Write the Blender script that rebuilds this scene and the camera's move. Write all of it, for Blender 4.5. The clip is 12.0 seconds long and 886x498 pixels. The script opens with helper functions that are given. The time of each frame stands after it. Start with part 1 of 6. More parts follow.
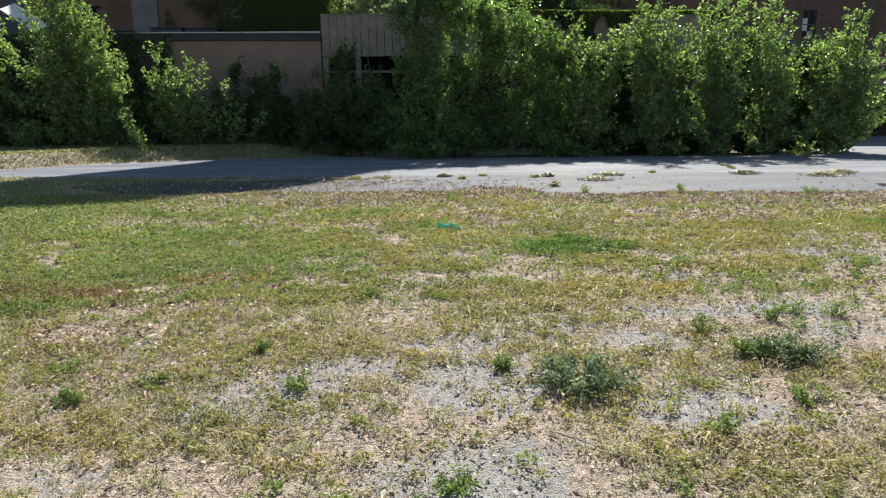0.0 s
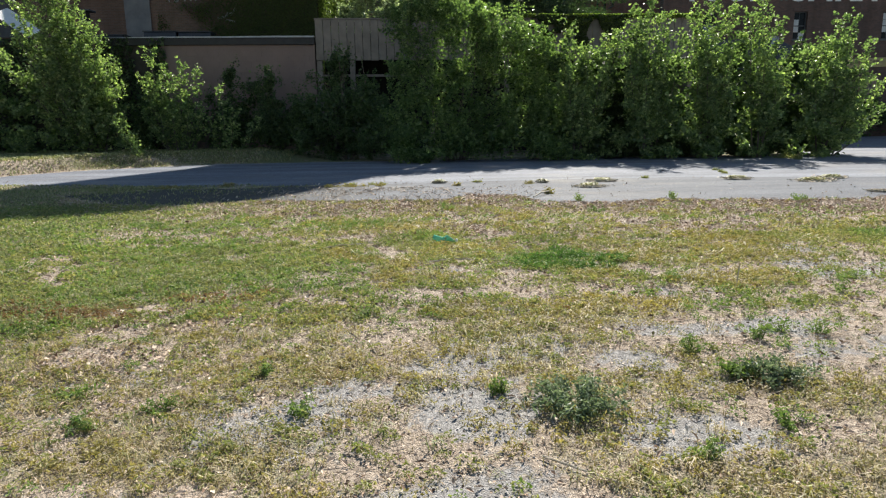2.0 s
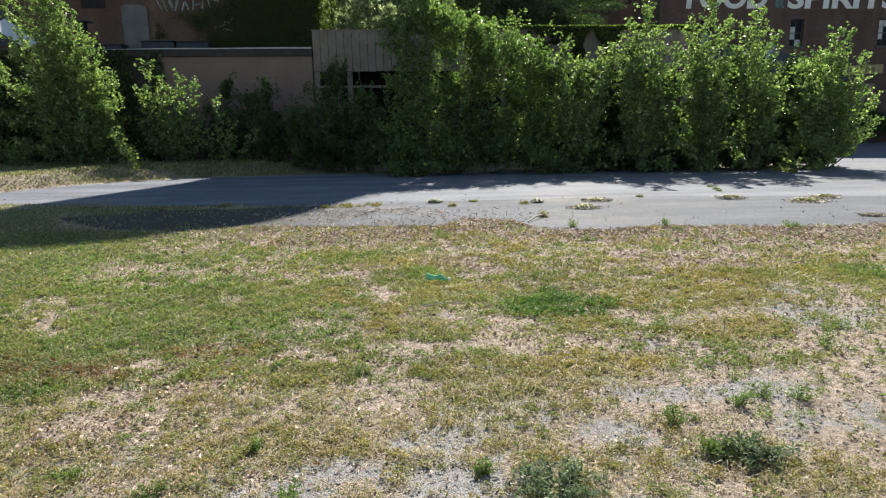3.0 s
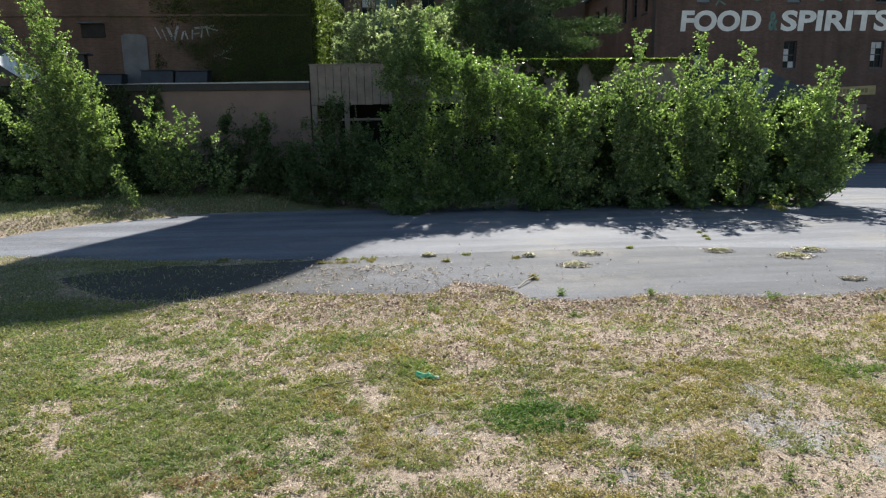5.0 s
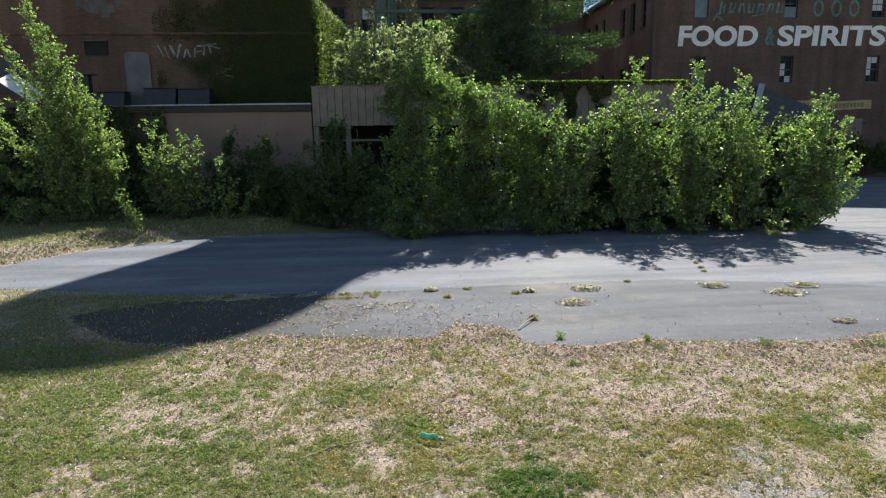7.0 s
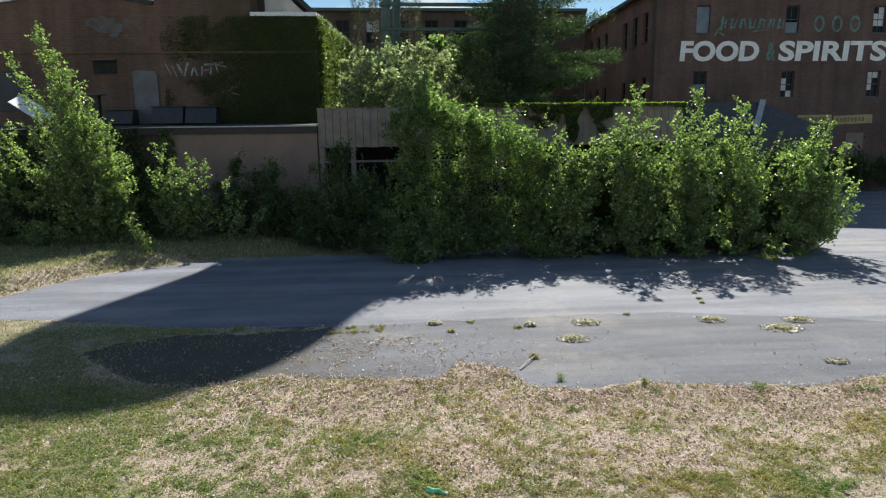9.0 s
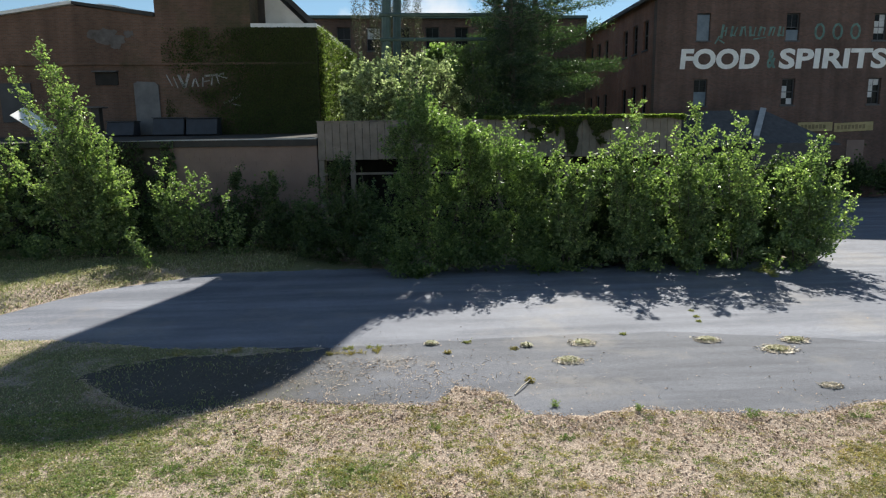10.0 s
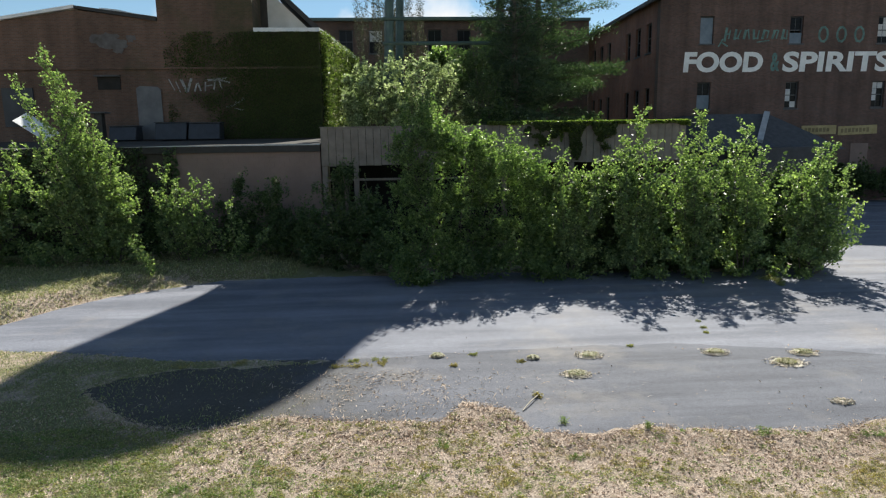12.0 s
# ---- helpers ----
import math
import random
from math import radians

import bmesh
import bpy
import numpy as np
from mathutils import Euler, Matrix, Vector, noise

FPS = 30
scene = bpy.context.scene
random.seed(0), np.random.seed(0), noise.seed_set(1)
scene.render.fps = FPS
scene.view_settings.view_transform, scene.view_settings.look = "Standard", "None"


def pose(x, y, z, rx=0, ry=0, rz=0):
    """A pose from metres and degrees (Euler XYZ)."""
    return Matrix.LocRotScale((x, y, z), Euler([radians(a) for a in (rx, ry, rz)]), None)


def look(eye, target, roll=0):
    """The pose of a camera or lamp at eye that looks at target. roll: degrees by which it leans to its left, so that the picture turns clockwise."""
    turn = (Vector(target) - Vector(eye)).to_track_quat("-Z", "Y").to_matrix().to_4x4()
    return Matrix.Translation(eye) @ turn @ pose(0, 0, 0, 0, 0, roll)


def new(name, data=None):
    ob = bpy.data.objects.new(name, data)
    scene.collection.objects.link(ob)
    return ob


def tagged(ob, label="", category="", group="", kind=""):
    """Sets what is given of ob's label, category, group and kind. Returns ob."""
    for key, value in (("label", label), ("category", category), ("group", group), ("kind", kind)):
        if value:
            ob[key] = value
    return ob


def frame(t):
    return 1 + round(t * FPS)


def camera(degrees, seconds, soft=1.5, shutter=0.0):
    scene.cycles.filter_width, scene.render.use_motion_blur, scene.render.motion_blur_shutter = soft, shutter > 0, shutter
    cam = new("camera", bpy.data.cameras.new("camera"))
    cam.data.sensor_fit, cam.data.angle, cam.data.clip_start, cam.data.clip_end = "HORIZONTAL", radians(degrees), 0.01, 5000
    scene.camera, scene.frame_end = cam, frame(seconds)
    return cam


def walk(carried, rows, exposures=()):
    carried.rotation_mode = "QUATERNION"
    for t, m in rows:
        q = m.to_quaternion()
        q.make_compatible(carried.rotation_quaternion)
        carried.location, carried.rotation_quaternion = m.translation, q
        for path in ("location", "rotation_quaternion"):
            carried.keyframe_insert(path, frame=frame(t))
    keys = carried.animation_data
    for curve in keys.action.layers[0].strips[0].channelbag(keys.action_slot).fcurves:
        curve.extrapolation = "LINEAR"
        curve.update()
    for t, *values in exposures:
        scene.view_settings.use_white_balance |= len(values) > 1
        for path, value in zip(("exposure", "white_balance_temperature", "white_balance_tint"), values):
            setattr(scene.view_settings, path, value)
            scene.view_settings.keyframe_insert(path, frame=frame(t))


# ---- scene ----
cam = camera(70.9, 12.0, soft=1.2)

PATH = [
    (0, (1.097, -1.949, 0.984), (1.218, 0.01, 0.597), -0.6),
    (0.5, (1.007, -2.026, 1.05), (1.14, -0.068, 0.663), -0.7),
    (1, (1.037, -2.04, 1.065), (1.171, -0.083, 0.677), -0.7),
    (1.5, (1.065, -2.036, 1.076), (1.2, -0.079, 0.689), -0.8),
    (2, (1.085, -2.015, 1.117), (1.223, -0.058, 0.73), -0.8),
    (2.5, (1.111, -2.013, 1.254), (1.252, -0.056, 0.868), -0.8),
    (3, (1.146, -2.006, 1.481), (1.289, -0.048, 1.098), -0.8),
    (3.5, (1.181, -2.012, 1.741), (1.326, -0.054, 1.363), -0.9),
    (3.7, (1.185, -2.022, 1.846), (1.337, -0.063, 1.475), -0.8),
    (5.3, (1.263, -2.123, 2.574), (1.409, -0.161, 2.213), -0.9),
    (5.5, (1.243, -2.147, 2.659), (1.391, -0.186, 2.298), -0.8),
    (6, (1.216, -2.185, 2.828), (1.366, -0.223, 2.47), -0.8),
    (6.5, (1.198, -2.207, 2.985), (1.349, -0.245, 2.63), -0.8),
    (7, (1.197, -2.24, 3.147), (1.349, -0.277, 2.795), -0.8),
    (9, (1.161, -2.456, 3.866), (1.305, -0.49, 3.524), -0.7),
    (9.5, (1.229, -2.478, 4.074), (1.369, -0.512, 3.735), -0.7),
    (10, (1.292, -2.462, 4.271), (1.428, -0.495, 3.936), -0.8),
    (10.5, (1.332, -2.432, 4.358), (1.464, -0.465, 4.024), -0.9),
    (11, (1.235, -2.329, 4.453), (1.363, -0.362, 4.116), -0.8),
    (11.5, (1.21, -2.297, 4.503), (1.338, -0.33, 4.168), -0.9),
    (12, (1.195, -2.319, 4.502), (1.328, -0.352, 4.167), -0.8),
]
walk(cam, [(t, look(eye, target, roll)) for t, eye, target, roll in PATH])

# ---- world, sun, exposure ----
SUN_EL, SUN_AZ = radians(42), math.atan2(0.31, 1.0)
scene.view_settings.exposure = 0.93
world = bpy.data.worlds.new("world")
scene.world = world
world.use_nodes = True
wt = world.node_tree
wt.nodes.clear()
w_out = wt.nodes.new("ShaderNodeOutputWorld")
w_bg = wt.nodes.new("ShaderNodeBackground")
w_sky = wt.nodes.new("ShaderNodeTexSky")
w_sky.sky_type, w_sky.sun_disc = "NISHITA", False
w_sky.dust_density, w_sky.ozone_density = 0.0, 2.0
w_sky.sun_elevation, w_sky.sun_rotation = SUN_EL, SUN_AZ
w_bg.inputs["Strength"].default_value = 0.05
w_tc = wt.nodes.new("ShaderNodeTexCoord")
w_noise = wt.nodes.new("ShaderNodeTexNoise")
w_noise.inputs["Scale"].default_value, w_noise.inputs["Detail"].default_value = 5.0, 7.0
w_ramp = wt.nodes.new("ShaderNodeValToRGB")
w_ramp.color_ramp.elements[0].position, w_ramp.color_ramp.elements[1].position = 0.57, 0.69
w_mix = wt.nodes.new("ShaderNodeMixRGB")
w_mix.inputs["Color2"].default_value = (10.2, 10.3, 10.4, 1)
wt.links.new(w_tc.outputs["Generated"], w_noise.inputs["Vector"])
w_sep = wt.nodes.new("ShaderNodeSeparateXYZ")
w_low = wt.nodes.new("ShaderNodeMapRange")
w_low.inputs["From Min"].default_value, w_low.inputs["From Max"].default_value = 0.05, 0.45
w_low.inputs["To Min"].default_value, w_low.inputs["To Max"].default_value = 0.08, 0.0
w_add = wt.nodes.new("ShaderNodeMath")
wt.links.new(w_tc.outputs["Generated"], w_sep.inputs["Vector"])
wt.links.new(w_sep.outputs["Z"], w_low.inputs["Value"])
wt.links.new(w_noise.outputs["Fac"], w_add.inputs[0])
wt.links.new(w_low.outputs["Result"], w_add.inputs[1])
wt.links.new(w_add.outputs["Value"], w_ramp.inputs["Fac"])
wt.links.new(w_ramp.outputs["Color"], w_mix.inputs["Fac"])
w_sat = wt.nodes.new("ShaderNodeHueSaturation")
w_sat.inputs["Hue"].default_value, w_sat.inputs["Saturation"].default_value, w_sat.inputs["Value"].default_value = 0.489, 1.05, 1.05
wt.links.new(w_sky.outputs["Color"], w_sat.inputs["Color"])
wt.links.new(w_sat.outputs["Color"], w_mix.inputs["Color1"])
wt.links.new(w_mix.outputs["Color"], w_bg.inputs["Color"])
wt.links.new(w_bg.outputs["Background"], w_out.inputs["Surface"])

sun_data = bpy.data.lights.new("sun", "SUN")
sun_data.energy, sun_data.angle, sun_data.color = 5.0, radians(0.53), (1.0, 0.948, 0.835)
sun = new("sun", sun_data)
sun_dir = Vector((math.sin(SUN_AZ) * math.cos(SUN_EL), math.cos(SUN_AZ) * math.cos(SUN_EL), math.sin(SUN_EL)))
sun.matrix_world = look(Vector((0, 0, 40)) + sun_dir * 20, (0, 0, 40))

# ---- numeric helpers ----
rng = np.random.default_rng(7)


def vnoise(x, y, scale, seed=0):
    """Smooth value noise in 0..1 for arrays x, y; scale is the size of a cell in metres."""
    x, y = np.asarray(x, float) / scale + 1000.0, np.asarray(y, float) / scale + 1000.0
    ix, iy = np.floor(x).astype(np.int64), np.floor(y).astype(np.int64)
    fx, fy = x - ix, y - iy
    fx, fy = fx * fx * (3 - 2 * fx), fy * fy * (3 - 2 * fy)

    def h(a, b):
        n = (a * 374761393 + b * 668265263 + seed * 144665) & 0x7FFFFFFF
        n = ((n ^ (n >> 13)) * 1274126177) & 0x7FFFFFFF
        return ((n ^ (n >> 16)) & 0xFFFF) / 65535.0
    return (h(ix, iy) * (1 - fx) + h(ix + 1, iy) * fx) * (1 - fy) + (h(ix, iy + 1) * (1 - fx) + h(ix + 1, iy + 1) * fx) * fy


def fbm(x, y, scale, seed=0, octaves=4):
    v, a, t = 0.0, 1.0, 0.0
    for k in range(octaves):
        v, t, a = v + a * vnoise(x, y, scale / 2 ** k, seed + 17 * k), t + a, a * 0.55
    return v / t


def blobs(x, y, spots):
    """The largest of soft elliptical spots (x, y, rx, ry, weight) at each place."""
    v = np.zeros_like(np.asarray(x, float))
    for cx, cy, rx, ry, w in spots:
        v = np.maximum(v, w * np.exp(-(((x - cx) / rx) ** 2 + ((y - cy) / ry) ** 2) ** 1.5))
    return v


def mesh_np(name, verts, faces, attrs=None, smooth=False):
    """A mesh from an array of vertices and an array of equal-sided faces."""
    me = bpy.data.meshes.new(name)
    verts, faces = np.asarray(verts, np.float32), np.asarray(faces, np.int32)
    k = faces.shape[1]
    me.vertices.add(len(verts)), me.loops.add(faces.size), me.polygons.add(len(faces))
    me.vertices.foreach_set("co", verts.ravel())
    me.loops.foreach_set("vertex_index", faces.ravel())
    me.polygons.foreach_set("loop_start", np.arange(0, faces.size, k, dtype=np.int32))
    me.polygons.foreach_set("use_smooth", np.full(len(faces), smooth))
    for key, values in (attrs or {}).items():
        me.attributes.new(key, "FLOAT", "POINT").data.foreach_set("value", np.asarray(values, np.float32))
    me.update(calc_edges=True)
    return me


def part(name, bm, material, parent=None, label="", smooth=False):
    """Links a bmesh or a mesh as one object under a thing or a part."""
    if isinstance(bm, bmesh.types.BMesh):
        me = bpy.data.meshes.new(name)
        bmesh.ops.recalc_face_normals(bm, faces=bm.faces)
        bm.to_mesh(me)
        bm.free()
        if smooth:
            me.polygons.foreach_set("use_smooth", np.ones(len(me.polygons), bool))
    else:
        me = bm
    if material and not me.materials:
        me.materials.append(material)
    ob = new(name, me)
    if parent is not None:
        ob.parent = parent
    if label:
        ob["label"] = label
    return ob


def thing(name, label, category, at=(0, 0, 0), group="", kind=""):
    ob = new(name)
    ob.location = at
    ob.empty_display_size = 0.2
    return tagged(ob, label, category, group, kind)


def box(bm, x0, x1, y0, y1, z0, z1, bevel=0.0):
    r = bmesh.ops.create_cube(bm, size=1.0)
    for v in r["verts"]:
        v.co = Vector(((x0 + x1) / 2 + v.co.x * (x1 - x0), (y0 + y1) / 2 + v.co.y * (y1 - y0), (z0 + z1) / 2 + v.co.z * (z1 - z0)))
    if bevel:
        edges = list({e for v in r["verts"] for e in v.link_edges})
        bmesh.ops.bevel(bm, geom=edges, offset=bevel, segments=1, affect="EDGES")
    return bm


def boxed(*a, **k):
    return box(bmesh.new(), *a, **k)


def tube(bm, pts, radii, sides=7):
    """A tapered tube through points."""
    rings = []
    for i, p in enumerate(pts):
        p = Vector(p)
        d = Vector(pts[min(i + 1, len(pts) - 1)]) - Vector(pts[max(i - 1, 0)])
        d = d.normalized() if d.length > 1e-6 else Vector((0, 0, 1))
        u = d.orthogonal().normalized()
        w = d.cross(u)
        rings.append([bm.verts.new(p + (u * math.cos(a) + w * math.sin(a)) * radii[i]) for a in (2 * math.pi * j / sides for j in range(sides))])
    for a, b in zip(rings, rings[1:]):
        for j in range(sides):
            bm.faces.new((a[j], a[(j + 1) % sides], b[(j + 1) % sides], b[j]))
    bm.faces.new(rings[0][::-1]), bm.faces.new(rings[-1])
    return bm


def lathe(bm, profile, sides=32, cx=0.0, cy=0.0):
    """A turned body from (radius, z) pairs."""
    rings = [[bm.verts.new((cx + r * math.cos(2 * math.pi * j / sides), cy + r * math.sin(2 * math.pi * j / sides), z)) for j in range(sides)] for r, z in profile]
    for a, b in zip(rings, rings[1:]):
        for j in range(sides):
            bm.faces.new((a[j], a[(j + 1) % sides], b[(j + 1) % sides], b[j]))
    bm.faces.new(rings[0][::-1]), bm.faces.new(rings[-1])
    return bm


def wall_bm(us, vs, holes, thick):
    """A wall in the x-z plane from y = 0 to thick, with openings (u0, u1, v0, v1) cut through it."""
    us = sorted({*us, *[h[0] for h in holes], *[h[1] for h in holes]})
    vs = sorted({*vs, *[h[2] for h in holes], *[h[3] for h in holes]})
    bm, cache = bmesh.new(), {}

    def vert(i, j, k):
        if (i, j, k) not in cache:
            cache[i, j, k] = bm.verts.new((us[i], thick * k, vs[j]))
        return cache[i, j, k]

    def solid(i, j):
        if not (0 <= i < len(us) - 1 and 0 <= j < len(vs) - 1):
            return False
        u, v = (us[i] + us[i + 1]) / 2, (vs[j] + vs[j + 1]) / 2
        return not any(a < u < b and c < v < d for a, b, c, d in holes)
    for i in range(len(us) - 1):
        for j in range(len(vs) - 1):
            if not solid(i, j):
                continue
            a, b, c, d = (i, j), (i + 1, j), (i + 1, j + 1), (i, j + 1)
            bm.faces.new([vert(*p, 0) for p in (a, b, c, d)])
            bm.faces.new([vert(*p, 1) for p in (d, c, b, a)])
            for (p, q), near in (((a, b), (i, j - 1)), ((b, c), (i + 1, j)), ((c, d), (i, j + 1)), ((d, a), (i - 1, j))):
                if not solid(*near):
                    bm.faces.new([vert(*q, 0), vert(*p, 0), vert(*p, 1), vert(*q, 1)])
    return bm


def prism(bm, outline, y0, y1):
    """An upright slab: the outline of (x, z) points carried from y0 to y1."""
    a = [bm.verts.new((x, y0, z)) for x, z in outline]
    b = [bm.verts.new((x, y1, z)) for x, z in outline]
    n = len(a)
    bm.faces.new(a), bm.faces.new(b[::-1])
    for i in range(n):
        bm.faces.new((a[i], b[i], b[(i + 1) % n], a[(i + 1) % n]))
    return bm


# ---- materials ----
def material(name):
    m = bpy.data.materials.new(name)
    m.use_nodes = True
    nt = m.node_tree
    return m, nt, nt.nodes["Principled BSDF"]


def node(nt, kind, links=(), **values):
    n = nt.nodes.new(kind)
    for key, v in values.items():
        if key in ("operation", "blend_type", "data_type", "attribute_name", "feature", "distance", "noise_dimensions"):
            setattr(n, key, v)
    for key, v in links:
        if isinstance(v, bpy.types.NodeSocket):
            nt.links.new(v, n.inputs[key])
        else:
            n.inputs[key].default_value = v
    return n


def noise_of(nt, vec, scale, detail=4.0, rough=0.6):
    return node(nt, "ShaderNodeTexNoise", [("Vector", vec), ("Scale", scale), ("Detail", detail), ("Roughness", rough)]).outputs["Fac"]


def ramp(nt, fac, stops):
    n = nt.nodes.new("ShaderNodeValToRGB")
    nt.links.new(fac, n.inputs["Fac"])
    el = n.color_ramp.elements
    while len(el) < len(stops):
        el.new(0.5)
    for e, (p, c) in zip(el, stops):
        e.position, e.color = p, (*c, 1) if len(c) == 3 else c
    return n.outputs["Color"]


def mixc(nt, fac, a, b, blend="MIX"):
    return node(nt, "ShaderNodeMixRGB", [("Fac", fac), ("Color1", a if isinstance(a, bpy.types.NodeSocket) else (*a, 1)), ("Color2", b if isinstance(b, bpy.types.NodeSocket) else (*b, 1))], blend_type=blend).outputs["Color"]


def calc(nt, op, a, b=0.0):
    return node(nt, "ShaderNodeMath", [(0, a), (1, b)], operation=op).outputs[0]


def position(nt):
    return nt.nodes.new("ShaderNodeNewGeometry").outputs["Position"]


def bump(nt, bsdf, height, strength=0.4, distance=0.02):
    n = node(nt, "ShaderNodeBump", [("Height", height), ("Strength", strength), ("Distance", distance)])
    nt.links.new(n.outputs["Normal"], bsdf.inputs["Normal"])


def plain(name, dark, light, rough=0.7, scale=6.0, metal=0.0, bump_size=0.01, fine=60.0):
    """A surface of one kind with blotches at one scale and grain at another."""
    m, nt, b = material(name)
    p = position(nt)
    n1, n2 = noise_of(nt, p, scale, 5), noise_of(nt, p, fine, 3)
    c = mixc(nt, calc(nt, "MULTIPLY", n2, 0.35), ramp(nt, n1, [(0.3, dark), (0.7, light)]), dark)
    nt.links.new(c, b.inputs["Base Color"])
    b.inputs["Roughness"].default_value, b.inputs["Metallic"].default_value = rough, metal
    bump(nt, b, n2, 0.3, bump_size)
    return m


def leafy(name, dark, light, rough=0.45, translucent=0.4, warm=None, tint=(2.05, 2.5, 1.15)):
    """Leaves: a colour of its own for each leaf, light coming through."""
    m, nt, b = material(name)
    g = nt.nodes.new("ShaderNodeNewGeometry")
    stops = [(0.0, dark), (0.75, light), (1.0, warm or light)]
    c = ramp(nt, g.outputs["Random Per Island"], stops)
    v = noise_of(nt, g.outputs["Position"], 0.9, 2)
    c = mixc(nt, 0.5, c, ramp(nt, v, [(0.35, (0.5, 0.55, 0.5)), (0.65, (1.1, 1.05, 0.95))]), "MULTIPLY")
    nt.links.new(c, b.inputs["Base Color"])
    b.inputs["Roughness"].default_value = rough
    b.inputs["Specular IOR Level"].default_value = 0.35
    tr = nt.nodes.new("ShaderNodeBsdfTranslucent")
    tc = mixc(nt, 1.0, c, tint, "MULTIPLY")
    nt.links.new(tc, tr.inputs["Color"])
    mx = node(nt, "ShaderNodeMixShader", [("Fac", translucent)])
    nt.links.new(b.outputs["BSDF"], mx.inputs[1])
    nt.links.new(tr.outputs["BSDF"], mx.inputs[2])
    nt.links.new(mx.outputs["Shader"], nt.nodes["Material Output"].inputs["Surface"])
    return m


def brickwork(name, axis, c1, c2, mortar, scale=1.0, moss=False):
    """Old brick laid at its real size on a wall that runs along x or y."""
    m, nt, b = material(name)
    p = position(nt)
    s = node(nt, "ShaderNodeSeparateXYZ", [("Vector", p)])
    v = node(nt, "ShaderNodeCombineXYZ", [("X", s.outputs[axis.upper()]), ("Y", s.outputs["Z"])]).outputs["Vector"]
    t = node(nt, "ShaderNodeTexBrick", [("Vector", v), ("Color1", (*c1, 1)), ("Color2", (*c2, 1)), ("Mortar", (*mortar, 1)), ("Scale", 1.0), ("Mortar Size", 0.008), ("Brick Width", 0.21), ("Row Height", 0.072)])
    stain = noise_of(nt, p, 0.35, 6)
    streak = noise_of(nt, node(nt, "ShaderNodeMapping", [("Vector", p), ("Scale", (1.6, 1.6, 0.12))]).outputs["Vector"], 1.0, 4)
    c = mixc(nt, 0.75, t.outputs["Color"], ramp(nt, stain, [(0.3, (0.45, 0.42, 0.4)), (0.68, (1.1, 1.05, 1.0))]), "MULTIPLY")
    c = mixc(nt, 0.5, c, ramp(nt, streak, [(0.35, (0.5, 0.48, 0.46)), (0.6, (1, 1, 1))]), "MULTIPLY")
    if moss:
        # moss and old creeper stains, thicker towards the ivy-grown block
        k = calc(nt, "ADD", noise_of(nt, p, 0.55, 6, 0.65), calc(nt, "MULTIPLY", calc(nt, "ADD", s.outputs["X"], 8.6), 0.045))
        k = node(nt, "ShaderNodeMapRange", [("Value", k), ("From Min", 0.42), ("From Max", 0.72)]).outputs["Result"]
        c = mixc(nt, calc(nt, "MULTIPLY", k, 0.85), c, mixc(nt, noise_of(nt, p, 9, 5, 0.7), (0.016, 0.022, 0.007), (0.05, 0.062, 0.018)))
    nt.links.new(c, b.inputs["Base Color"])
    b.inputs["Roughness"].default_value = 0.9
    bump(nt, b, calc(nt, "ADD", t.outputs["Fac"], calc(nt, "MULTIPLY", noise_of(nt, p, 40, 3), -0.5)), 0.35, -0.01)
    return m


